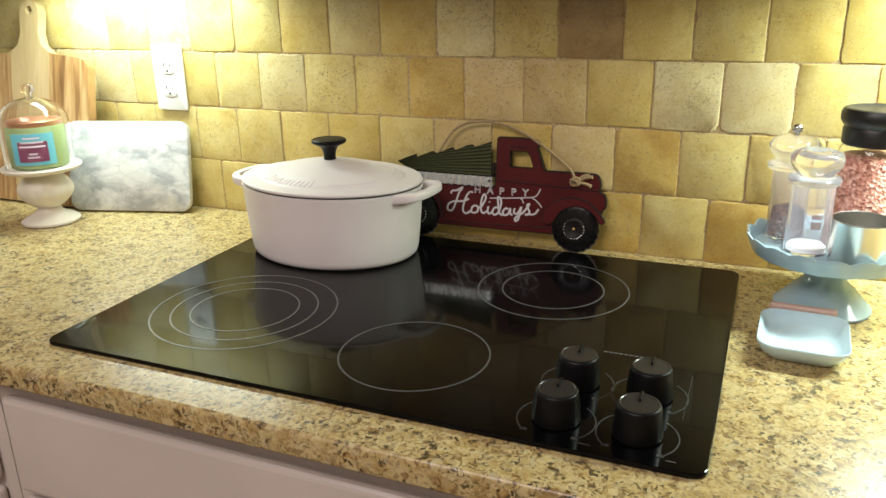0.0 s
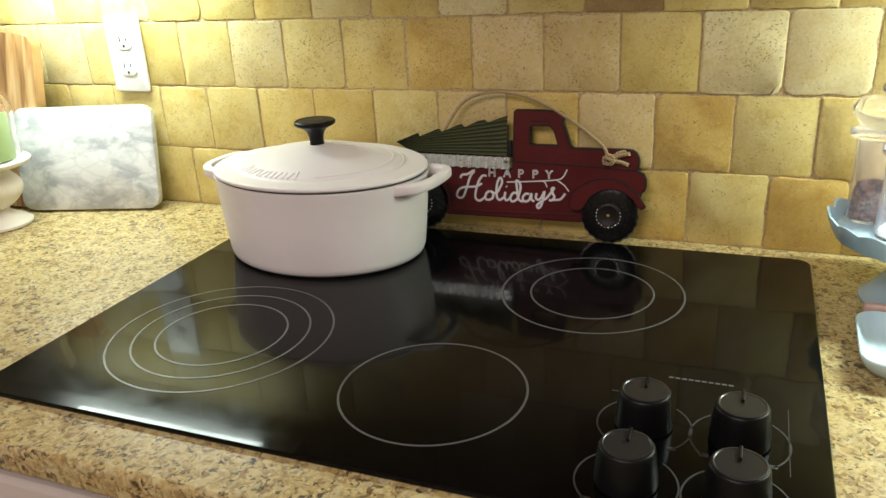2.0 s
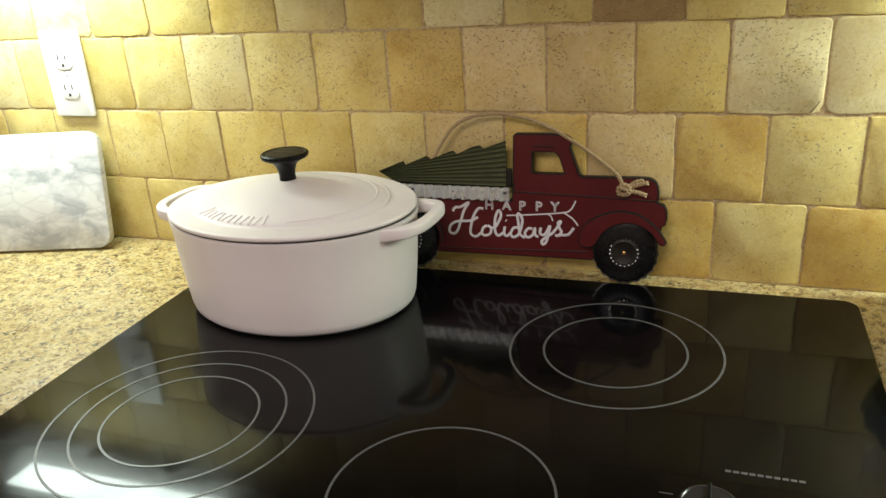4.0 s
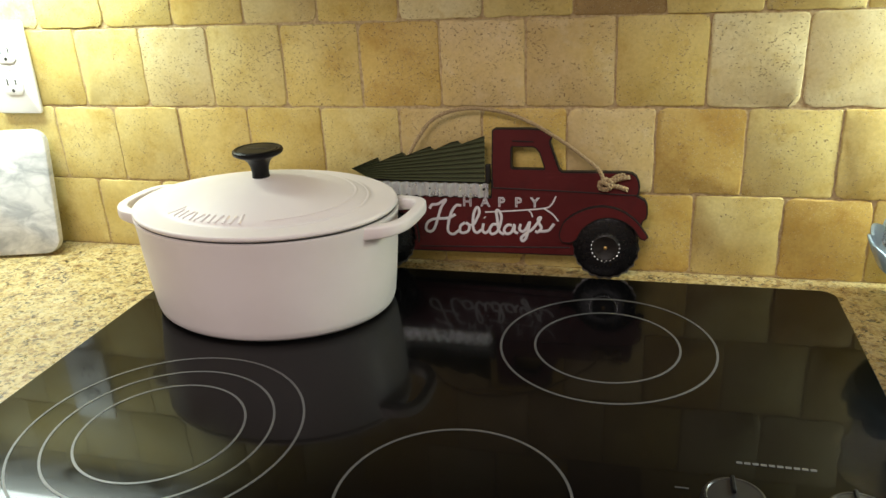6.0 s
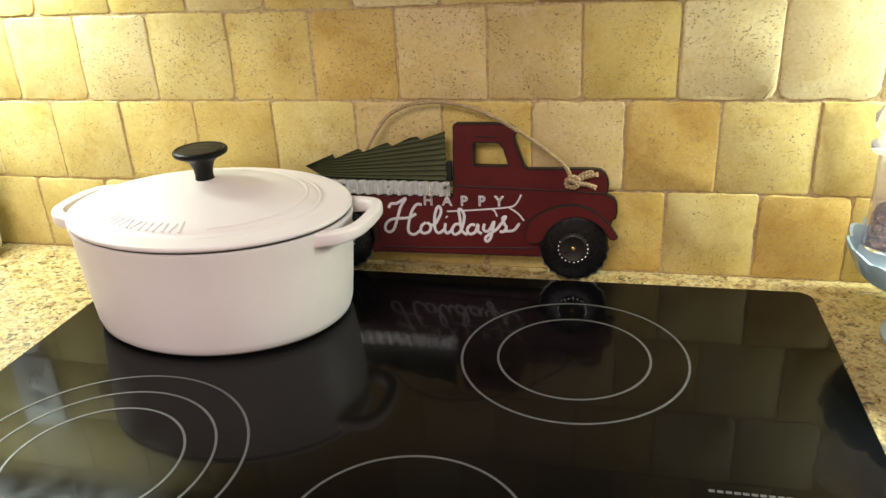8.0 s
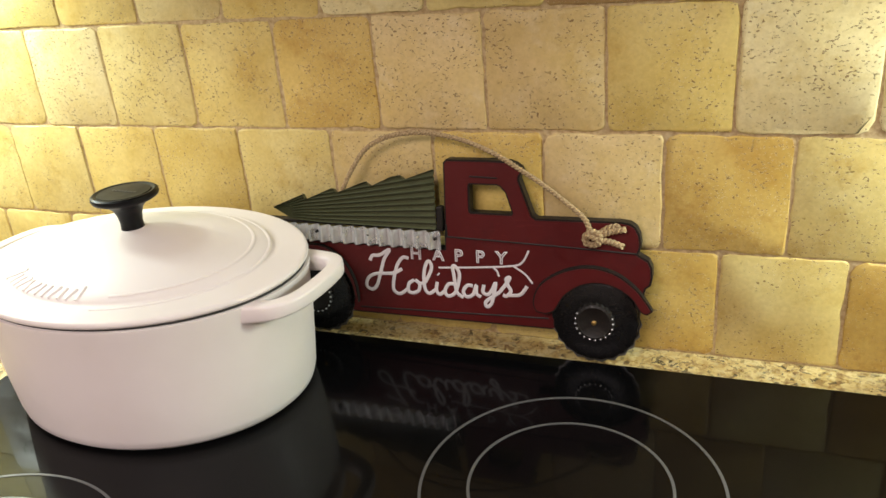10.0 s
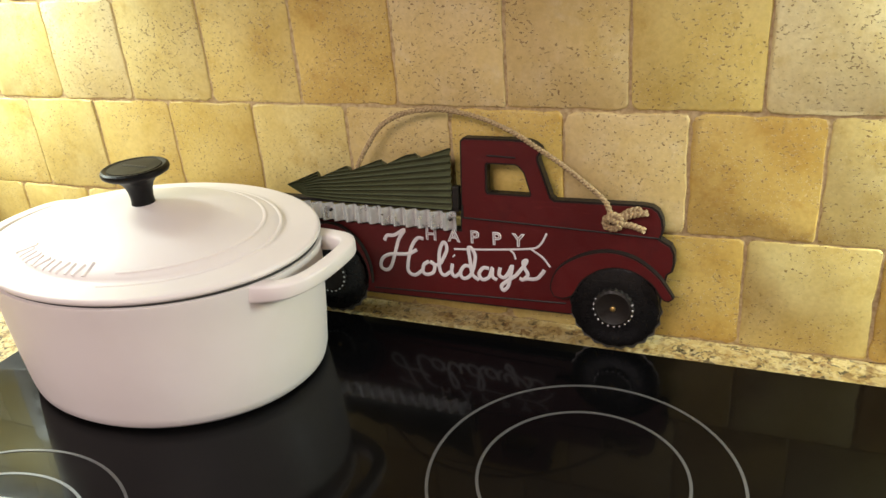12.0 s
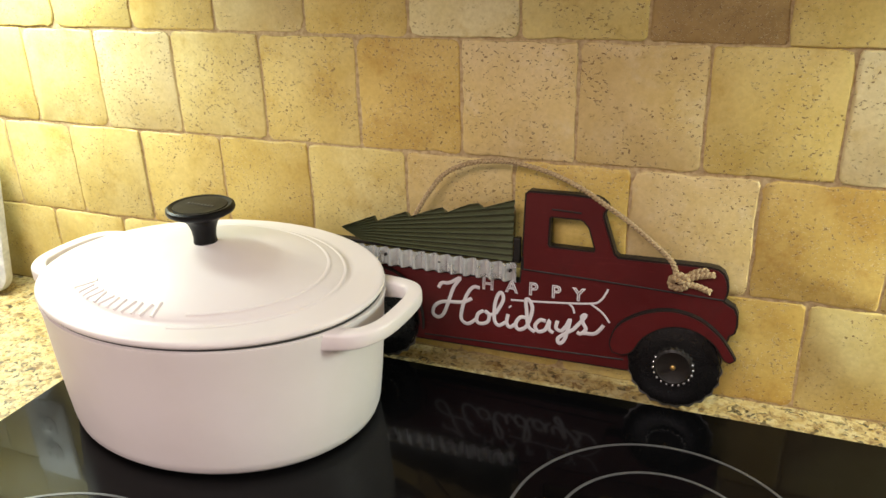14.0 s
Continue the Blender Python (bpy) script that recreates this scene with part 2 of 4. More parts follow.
def spline(points, per=8):
    """A smooth line through the points (Catmull-Rom)."""
    p = [Vector(q) for q in points]
    p = [2 * p[0] - p[1]] + p + [2 * p[-1] - p[-2]]
    out = []
    for i in range(1, len(p) - 2):
        for j in range(per):
            t = j / per
            out.append(0.5 * (2 * p[i] + (p[i + 1] - p[i - 1]) * t + (2 * p[i - 1] - 5 * p[i] + 4 * p[i + 1] - p[i + 2]) * t * t
                              + (3 * p[i] - p[i - 1] - 3 * p[i + 1] + p[i + 2]) * t ** 3))
    out.append(p[-2])
    return out


def ring_band(radius, width, z, n=96, cx=0.0, cy=0.0, a0=0.0, a1=360.0):
    """A thin printed band, a whole circle or an arc of it."""
    full = a1 - a0 >= 360
    bm = bmesh.new()
    rows = []
    for i in range(n if full else n + 1):
        a = radians(a0 + (a1 - a0) * i / n)
        rows.append([bm.verts.new((cx + r * math.cos(a), cy + r * math.sin(a), h)) for r, h in
                     ((radius - width / 2, z - 0.0004), (radius - width / 2, z), (radius + width / 2, z), (radius + width / 2, z - 0.0004))])
    for i in range(len(rows) if full else len(rows) - 1):
        a, b = rows[i], rows[(i + 1) % len(rows)]
        for j in range(4):
            bm.faces.new((a[j], a[(j + 1) % 4], b[(j + 1) % 4], b[j]))
    return bm


def structure(name, bm, mat, label=""):
    return tagged(part(name, bm, mat), label, "", "", "structure")


# ---- structure ----
COUNTER = 0.910
wall_north = structure("wall_north", box(-1.35, 1.6, -0.0040, 0.12, 0.0, 2.5), GROUT, "tumbled travertine tile splashback above the counter")
structure("wall_west", box(-2.6, -2.48, -3.6, 0.12, 0, 2.5), WALL_PAINT)
structure("wall_east", box(2.6, 2.72, -3.6, 0.12, 0, 2.5), WALL_PAINT)
structure("wall_south", box(-2.6, 2.72, -3.72, -3.6, 0, 2.5), WALL_PAINT)
structure("wall_north_far", box(-2.48, -1.352, 0.0, 0.12, 0, 2.5), WALL_PAINT)
structure("wall_north_end", box(1.602, 2.6, 0.0, 0.12, 0, 2.5), WALL_PAINT)
structure("floor", box(-2.6, 2.72, -3.72, 0.12, -0.1, 0), FLOOR_WOOD)
structure("ceiling", box(-2.6, 2.72, -3.72, 0.12, 2.5, 2.6), CEILING_PAINT)


def countertop():
    """Granite slab with an eased front edge."""
    prof = [(-0.002, 0.880), (-0.002, 0.910), (-0.636, 0.910)]
    for i in range(1, 5):
        a = radians(90 - 90 * i / 4)
        prof.append((-0.636 - 0.005 * math.cos(a), 0.905 + 0.005 * math.sin(a)))
    for i in range(4):
        a = radians(-90 * i / 4)
        prof.append((-0.638 - 0.003 * math.cos(a), 0.883 + 0.003 * math.sin(a)))
    prof.append((-0.638, 0.880))
    bm = rings([[(x, y, z) for y, z in prof] for x in (-1.6, 2.2)])
    return tagged(part("countertop", bm, GRANITE, None, "", 40), "speckled golden-brown granite countertop with an eased edge", "countertop")


countertop()


def base_cabinet(x0, x1):
    t = thing("base_cabinet", ((x0 + x1) / 2, -0.3, 0.0), "white painted base cabinet under the granite counter", "cabinet", "base cabinets")
    w = (x1 - x0) / 2
    part("body", box(-w, w, -0.29, 0.29, 0.09, 0.8795), CABINET_PAINT, t)
    part("plinth", box(-w, w, -0.24, 0.29, 0.0, 0.0895), CABINET_PAINT, t)

    def panel(name, z0, z1):
        d = part(name, box(-w + 0.022, w - 0.022, -0.308, -0.2905, z0, z1, 0.008, 3), CABINET_PAINT, t)
        if name == "door":
            part("moulding", box(-w + 0.075, w - 0.075, -0.3135, -0.3085, z0 + 0.045, z1 - 0.045, 0.0024), CABINET_PAINT, d)
    panel("drawer_front", 0.694, 0.836)
    panel("door", 0.11, 0.682)


for x0, x1 in ((-1.596, -0.982), (-0.98, -0.412), (-0.41, 0.478), (0.48, 1.2), (1.202, 2.0)):
    base_cabinet(x0, x1)


def upper_cabinet(x0, x1, z0):
    t = thing("upper_cabinet", ((x0 + x1) / 2, -0.165, z0), "white painted wall cabinet above the counter", "cabinet", "upper cabinets")
    w = (x1 - x0) / 2
    part("body", box(-w, w, -0.14, 0.163, 0.0, 0.72), CABINET_PAINT, t)
    part("door", box(-w + 0.004, w - 0.004, -0.162, -0.1405, 0.004, 0.716, 0.004), CABINET_PAINT, t)


upper_cabinet(-1.07, -0.34, 1.372)
upper_cabinet(0.49, 1.30, 1.372)
# unseen dark block, added to darken the glass reflection and the wall's top
hood = thing("unseen_hood", (0.075, -0.2, 1.48), "unseen dark hood added over the cooktop to darken its reflection", "range hood")
part("body", box(-0.405, 0.405, -0.2, 0.198, 0.0, 0.13, 0.006), HOOD_DARK, hood)
part("chimney", box(-0.15, 0.15, -0.1, 0.198, 0.1305, 1.019), HOOD_DARK, hood)


def under_cabinet_light(x):
    t = thing("under_cabinet_light", (x, -0.10, 1.372), "slim lit under-cabinet light bar", "light", "under-cabinet lights")
    part("housing", box(-0.225, 0.225, -0.045, 0.045, -0.0185, -0.0005, 0.003), CABINET_PAINT, t)


under_cabinet_light(-0.605)
under_cabinet_light(0.87)


def ceiling_light():
    t = thing("ceiling_light", (-0.1, -2.0, 2.5), "flat ceiling light of the kitchen", "light")
    part("housing", box(-0.58, 0.58, -0.58, 0.58, -0.10, -0.001, 0.01), CEILING_PAINT, t)


ceiling_light()


structure("wall_return", box(-1.34, -1.072, -0.36, -0.009, 0.9105, 2.499), WALL_PAINT)


# ---- cooktop ----
CT = Vector((0.0715, -0.3145, COUNTER))
CT_W, CT_D, CT_H = 0.781, 0.537, 0.006


def cooktop():
    t = thing("cooktop", CT, "black ceramic glass cooktop set in the granite counter", "cooktop")
    part("glass", slab(rounded(CT_W, CT_D, 0.016), 0.0002, CT_H, 0.0016), GLASS_BLACK, t, "", 5)
    z = CT_H + 0.0004

    def ring(x, y, r):
        part("burner_ring", ring_band(r, 0.0021, z, 96, x - CT.x, y - CT.y), PRINT_GREY, t)
    for r in (0.104, 0.070):
        ring(0.2244, -0.206, r)
    for r in (0.122, 0.096, 0.071):
        ring(-0.1410, -0.414, r)
    ring(0.126, -0.456, 0.088)
    # control knobs with their printed arcs
    for x, y in ((0.316, -0.5365), (0.3945, -0.5365), (0.3185, -0.457), (0.394, -0.458)):
        kx, ky = x - CT.x, y - CT.y
        skirt = [(0.0228, 0.0006), (0.0238, 0.0020), (0.0236, 0.0060), (0.0228, 0.0160), (0.0216, 0.0270), (0.0210, 0.0315), (0.0202, 0.0330), (0.0194, 0.0335)]
        knob = part("knob", lathe([(r, CT_H + h) for r, h in skirt], 44, 1, 1, True, True, kx, ky), KNOB_BLACK, t, "black tapered control knob", 35)
        part("cap", lathe([(0.0192, CT_H + 0.0336), (0.0192, CT_H + 0.0343), (0.0180, CT_H + 0.0345), (0.0172, CT_H + 0.0339), (0.0060, CT_H + 0.0338)], 40, 1, 1, True, True, kx, ky), KNOB_CAP, knob, "grey metallic dished cap", 35)
        part("pointer", box(kx - 0.0013, kx + 0.0013, ky + 0.003, ky + 0.0188, CT_H + 0.0339, CT_H + 0.0369, 0.0006), KNOB_BLACK, knob)
        for a0, a1 in ((-48, 52), (128, 228)):
            part("dial_mark", ring_band(0.0385, 0.0014, z, 24, kx, ky, a0, a1), PRINT_DIM, t)
        for a in (-48, 228):
            ex, ey = kx + 0.0375 * math.cos(radians(a)), ky + 0.0375 * math.sin(radians(a))
            part("dial_end", box(ex - 0.0035, ex + 0.0035, ey - 0.0022, ey + 0.0022, CT_H + 0.0001, z), PRINT_DIM, t)
    # printed marks beside the knobs
    for i in range(10):
        bx = 0.330 - CT.x + i * 0.0058
        part("brand_bar", box(bx, bx + 0.0044, -0.374 - CT.y - 0.0013, -0.374 - CT.y + 0.0015, CT_H + 0.0001, z), PRINT_GREY, t)
    for x0, x1, y0, y1 in ((0.284, 0.294, -0.412, -0.4105), (0.345, 0.357, -0.571, -0.5695), (0.425, 0.434, -0.571, -0.5695), (0.431, 0.4316, -0.495, -0.400)):
        part("printed_line", box(x0 - CT.x, x1 - CT.x, y0 - CT.y, y1 - CT.y, CT_H + 0.0001, z), PRINT_DIM, t)
    return t


cooktop()


# ---- casserole ----
LID_MARK = material("knob_mark", (0.05, 0.05, 0.052), 0.4)


def casserole():
    t = thing("casserole", (-0.1545, -0.151, COUNTER + CT_H), "cream enamelled oval cast-iron casserole with lid on the cooktop", "casserole")
    t.rotation_euler.z = radians(-3)

    def oval(levels, n=72, **kw):
        return rings([[(a * math.cos(2 * math.pi * i / n), b * math.sin(2 * math.pi * i / n), z) for i in range(n)] for a, b, z in levels], **kw)
    part("body", oval([(0.126, 0.097, 0.0005), (0.135, 0.106, 0.0012), (0.1395, 0.1095, 0.005), (0.142, 0.1105, 0.012), (0.1455, 0.1125, 0.04), (0.1485, 0.114, 0.07),
                       (0.1505, 0.1155, 0.102), (0.152, 0.117, 0.1105), (0.152, 0.117, 0.1130), (0.147, 0.113, 0.1135)]), ENAMEL, t, "", 50)
    part("rim", oval([(0.147, 0.112, 0.1136), (0.1500, 0.1150, 0.1138), (0.1500, 0.1150, 0.1155), (0.147, 0.112, 0.1157)]), RIM_IRON, t, "dark bare iron rim", 60)

    def lid_height(f):
        """Height of the lid's skin at the share f of its radius: a flat brim, a step and a dome."""
        if f > 0.97:
            return 0.1212
        brim = 0.1212 + 0.012 * (0.97 - f)
        dome = 0.0 if f > 0.80 else 0.0016 * min(1, (0.80 - f) / 0.03) + 0.0160 * (1 - (f / 0.80) ** 2)
        return brim + dome * (1 - 0.12 * (1 - f))
    fs = (0.985, 0.97, 0.93, 0.88, 0.84, 0.80, 0.785, 0.77, 0.72, 0.65, 0.55, 0.45, 0.35, 0.25, 0.15, 0.07)
    lev = [(0.147, 0.112, 0.1158), (0.1502, 0.1168, 0.1160), (0.1516, 0.1182, 0.1177), (0.1512, 0.1178, 0.1202)]
    lev += [(0.1516 * f, 0.1182 * f, lid_height(f)) for f in fs]
    lid = part("lid", oval(lev), ENAMEL, t, "", 60)

    def on_lid(f, a, up=0.0):
        return (0.1516 * f * math.cos(radians(a)), 0.1182 * f * math.sin(radians(a)), lid_height(f) + up)
    # raised curved lines that run round the lid
    for f0, f1, a0, a1 in ((0.74, 0.62, -66, 150), (0.84, 0.70, -72, 140)):
        pts = [on_lid(f0 + (f1 - f0) * i / 60, a0 + (a1 - a0) * i / 60, -0.0004) for i in range(61)]
        part("raised_line", tube(pts, 0.0013, 8, False, (1.6, 0.75)), ENAMEL, lid, "", 60)
    # raised maker's mark, plain shapes
    for i, (h, lean) in enumerate(((1.5, 2.2), (0.9, 0.4), (0.9, 0.4), (1.0, 1.2), (0.9, -0.6), (0.9, 1.4), (0.9, 0.4), (0.9, 0.4), (1.0, 1.2), (0.9, 0.4), (0.9, 1.2), (1.3, 0.4))):
        a = -126 + i * 4.3
        m = on_lid(0.73, a, -0.0004)
        lo, hi = on_lid(0.73 - 0.05 * h, a + lean, -0.0002), on_lid(0.775, a - lean, -0.0002)
        part("mark_bar", tube([hi, m, lo], 0.0015, 8, False, (1.3, 0.9)), ENAMEL, lid, "", 60)
    top = lid_height(0.05)
    stem = [(0.0098, -0.0015), (0.0094, 0.0010), (0.0092, 0.0050), (0.0100, 0.0110), (0.0122, 0.0170), (0.0165, 0.0215), (0.0238, 0.0246), (0.0266, 0.0262), (0.0274, 0.0282), (0.0270, 0.0304), (0.0252, 0.0316), (0.0236, 0.0314), (0.0225, 0.0306)]
    knob = part("knob", lathe([(r, top + h) for r, h in stem], 48), KNOB_BLACK, lid, "black phenolic knob with a flared stem", 40)
    part("inset", lathe([(0.0218, top + 0.0307), (0.0214, top + 0.0313), (0.0120, top + 0.0315)], 40), KNOB_BLACK, knob)
    for i in range(8):
        x = -0.0122 + i * 0.0033
        part("mark_bar", box(x, x + 0.0022, -0.0016, 0.0016, top + 0.0314, top + 0.0319, 0.0002), LID_MARK, knob)

    def handle(s):
        pts = spline([(s * 0.106, -0.0440, 0.1030), (s * 0.138, -0.0405, 0.1060), (s * 0.1570, -0.0370, 0.1080), (s * 0.1670, -0.0290, 0.1095), (s * 0.1722, -0.0160, 0.1102), (s * 0.1738, 0.0060, 0.1105),
                      (s * 0.1722, 0.0300, 0.1102), (s * 0.1670, 0.0430, 0.1095), (s * 0.1570, 0.0510, 0.1080), (s * 0.138, 0.0550, 0.1060), (s * 0.106, 0.0580, 0.1030)], 5)
        m = len(pts) - 1
        rad = [0.0064 + 0.0030 * abs(2 * i / m - 1) ** 3 for i in range(m + 1)]
        part("handle", tube(pts, rad, 20, False, (0.95, 0.95), (0, 0, 1), 0.42), ENAMEL, t, "", 60)
    handle(1)
    handle(-1)
    return t


casserole()


# ---- painted truck sign ----
def worn(name, colour, edge, rough=0.45):
    m = material(name, colour, rough)
    k = Nodes(m)
    p = k.position()
    wear = k.ramp(k.noise(p, 55, 5, 0.65, 0.4), (0.56, 0.0), (0.72, 1.0))
    scratch = k.ramp(k.noise(k.add("Mapping", Vector=p, Scale=(0.3, 1.0, 2.2)).outputs[0], 240, 3), (0.62, 0.0), (0.70, 1.0))
    c = k.mix(k.math("MULTIPLY", wear, 0.32), colour, edge)
    c = k.mix(k.math("MULTIPLY", scratch, 0.3), c, tuple(min(1, v * 1.6 + 0.01) for v in colour))
    k.out(Base_Color=c, Roughness=k.ramp(k.noise(p, 120, 3), (0.3, rough * 0.8), (0.7, rough * 1.25)), Normal=k.bump(k.noise(p, 160, 3), 0.12, 0.0006))
    return m


SIGN_RED = worn("sign_red", (0.078, 0.0042, 0.0042), (0.030, 0.003, 0.003), 0.48)
SIGN_RED.node_tree.nodes["Principled BSDF"].inputs["Specular IOR Level"].default_value = 0.28
SIGN_EDGE = worn("sign_dark_edge", (0.013, 0.010, 0.008), (0.035, 0.022, 0.015), 0.5)
SIGN_GREEN = worn("sign_green", (0.062, 0.066, 0.030), (0.022, 0.022, 0.012), 0.38)
SIGN_BLACK = worn("sign_black", (0.007, 0.0065, 0.0065), (0.016, 0.013, 0.011), 0.26)
for m in (SIGN_EDGE, SIGN_BLACK):
    m.node_tree.nodes["Principled BSDF"].inputs["Specular IOR Level"].default_value = 0.25
GALVANISED = material("galvanised_steel", (0.62, 0.62, 0.61), 0.3, 0.8)
k = Nodes(GALVANISED)
spangle = k.cells(k.position(), 160, "F1", "Color")
k.out(Base_Color=k.ramp(spangle, (0.2, (0.74, 0.74, 0.74)), (0.8, (0.84, 0.84, 0.83))), Roughness=k.ramp(k.noise(k.position(), 70, 3), (0.3, 0.2), (0.7, 0.4)))
LETTER_WHITE = painted("lettering_white", (0.66, 0.62, 0.62), 0.55)
ROPE_JUTE = material("jute_rope", (0.40, 0.28, 0.14), 0.9)
k = Nodes(ROPE_JUTE)
k.out(Base_Color=k.ramp(k.noise(k.position(), 700, 3), (0.3, (0.20, 0.125, 0.055)), (0.7, (0.50, 0.37, 0.20))), Normal=k.bump(k.noise(k.position(), 1500, 2), 0.5, 0.0006))
DULL_STEEL = material("dull_steel", (0.20, 0.19, 0.18), 0.35, 0.8)
BRASS = material("brass_pin", (0.55, 0.36, 0.12), 0.35, 0.9)


def offset(poly, d):
    """The outline moved inwards by d (counter-clockwise outline)."""
    out = []
    n = len(poly)
    for i in range(n):
        a, b, c = Vector(poly[i - 1]), Vector(poly[i]), Vector(poly[(i + 1) % n])
        e, f = (b - a).normalized(), (c - b).normalized()
        ne, nf = Vector((-e.y, e.x)), Vector((-f.y, f.x))
        m = ne + nf
        m = m / max(0.35, m.dot(ne)) if m.length > 1e-6 else ne
        out.append(tuple(b + m * d))
    return out


def board(outlines, y0, y1, ease=0.0):
    """A flat board standing in x-z, from the front y0 to the back y1, cut to an outline with holes."""
    bm = bmesh.new()
    edges = []
    for poly in outlines:
        vs = [bm.verts.new((x, y0, z)) for x, z in poly]
        edges += [bm.edges.new((vs[i], vs[(i + 1) % len(vs)])) for i in range(len(vs))]
    bmesh.ops.triangle_fill(bm, use_beauty=True, use_dissolve=False, edges=edges)
    ext = bmesh.ops.extrude_face_region(bm, geom=bm.faces[:])
    bmesh.ops.translate(bm, vec=(0, y1 - y0, 0), verts=[g for g in ext["geom"] if isinstance(g, bmesh.types.BMVert)])
    return bm


def arc(cx, cz, rx, rz, a0, a1, n=14):
    return [(cx + rx * math.cos(radians(a0 + (a1 - a0) * i / n)), cz + rz * math.sin(radians(a0 + (a1 - a0) * i / n))) for i in range(n + 1)]


def truck_sign():
    t = thing("truck_sign", (0.0, -0.0395, COUNTER + 0.0005), "dark red wooden holiday truck sign leaning on the tiles", "sign", "", 0, -6.0)
    outline = [(-0.108, 0.031), (-0.100, 0.0258), (0.174, 0.0285)] + arc(0.2135, 0.0435, 0.034, 0.034, 205, 335, 6) + [(0.2500, 0.056), (0.2545, 0.0735), (0.2582, 0.0765)]
    outline += [(0.2595, 0.0830), (0.2590, 0.0920), (0.2560, 0.0982), (0.2510, 0.1010), (0.2472, 0.1032), (0.2488, 0.1070), (0.2495, 0.1125), (0.2482, 0.1200), (0.2450, 0.1262), (0.2400, 0.1295), (0.2330, 0.1305)]
    outline += [(0.2000, 0.1302), (0.1612, 0.1296), (0.1582, 0.1320), (0.1472, 0.1625), (0.1475, 0.1655), (0.1500, 0.1690), (0.1487, 0.1725), (0.1440, 0.1762), (0.1385, 0.1783), (0.1200, 0.1790), (0.0820, 0.1788), (0.0788, 0.1760)]
    outline += [(0.0780, 0.1200), (0.0770, 0.0970), (-0.108, 0.0970)]
    window = [(0.1022, 0.1560), (0.1020, 0.1335), (0.1030, 0.1322), (0.1395, 0.1322), (0.1402, 0.1335), (0.1345, 0.1510), (0.1300, 0.1560), (0.1270, 0.1572), (0.1032, 0.1572)]
    body = part("body", board([outline, window], 0.0, 0.010), SIGN_EDGE, t, "dark worn edge board", 30)
    part("face", board([offset(outline, 0.0017), offset(window, -0.0015)], -0.0009, -0.0001), SIGN_RED, body, "worn dark red painted face", 30)
    # painted seams
    for pts in (((0.0800, 0.1085), (0.119, 0.1078), (0.180, 0.1062), (0.2465, 0.1040)), ((0.1030, 0.1645), (0.1280, 0.1637)), ((-0.012, 0.0325), (0.060, 0.0350), (0.172, 0.0390)), ((0.0800, 0.1085), (0.0796, 0.1200))):
        part("seam", tube([(x, -0.0010, z) for x, z in pts], 0.0008, 6), SIGN_EDGE, body)
    # front fender, a thick raised arch over the wheel
    outer = [(p.x, p.y) for p in spline([(0.1625, 0.0470, 0), (0.1595, 0.0560, 0), (0.1647, 0.0712, 0), (0.1790, 0.0830, 0), (0.1970, 0.0902, 0), (0.2140, 0.0915, 0), (0.2313, 0.0868, 0), (0.2468, 0.0758, 0), (0.2565, 0.0640, 0), (0.2612, 0.0565, 0)], 4)]
    inner = [(p.x, p.y) for p in spline([(0.2570, 0.0530, 0), (0.2515, 0.0552, 0), (0.2432, 0.0668, 0), (0.2300, 0.0752, 0), (0.2160, 0.0778, 0), (0.2010, 0.0742, 0), (0.1876, 0.0640, 0), (0.1795, 0.0500, 0), (0.1710, 0.0455, 0)], 4)]
    arch = (outer + inner)[::-1]
    fend = part("fender", board([arch], -0.0075, -0.0012), SIGN_EDGE, t, "", 30)
    part("face", board([offset(arch, 0.0013)], -0.0084, -0.0076), SIGN_RED, fend, "worn dark red painted face", 30)
    outer = arc(-0.0555, 0.0435, 0.0435, 0.0510, 175, -6, 20)
    inner = arc(-0.0555, 0.0435, 0.0400, 0.0400, 0, 176, 20)
    fend = part("fender", board([(outer + inner)[::-1]], -0.0055, -0.0012), SIGN_EDGE, t, "", 30)
    part("face", board([offset((outer + inner)[::-1], 0.0012)], -0.0064, -0.0056), SIGN_RED, fend, "worn dark red painted face", 30)

    # crimped metal wheels
    def wheel(x, z):
        n = 88
        levels = []
        for r, y, crimp in ((0.0290, 0.000, 0), (0.0370, -0.0012, 0.0007), (0.0363, -0.0045, 0.0004), (0.0335, -0.0060, 0.0), (0.0195, -0.0066, 0)):
            levels.append([(x + (r + crimp * math.cos(22 * 2 * math.pi * i / n)) * math.cos(2 * math.pi * i / n), y, z + (r + crimp * math.cos(22 * 2 * math.pi * i / n)) * math.sin(2 * math.pi * i / n)) for i in range(n)])
        w = part("wheel", rings(levels), SIGN_BLACK, t, "black metal wheel with crimped edge", 40)
        rim = []
        for i in range(n + 1):
            a = 2 * math.pi * i / n
            r = 0.0371 + 0.0006 * math.cos(22 * a)
            rim.append((x + r * math.cos(a), -0.0012, z + r * math.sin(a)))
        part("tyre_edge", tube(rim[:-1], 0.0007, 6, True, up=(0, 1, 0)), SIGN_EDGE, w, "scuffed edge", 60)
        back = [[(x + (r + 0.0011 * math.cos(22 * 2 * math.pi * i / n)) * math.cos(2 * math.pi * i / n), y, z - 0.0022 + (r + 0.0011 * math.cos(22 * 2 * math.pi * i / n)) * math.sin(2 * math.pi * i / n)) for i in range(n)] for r, y in ((0.0300, 0.0006), (0.0380, 0.0004), (0.0380, -0.0004), (0.0300, -0.0006))]
        part("backing", rings(back), DULL_STEEL, w, "crimped bare metal backing", 40)
        lev = []
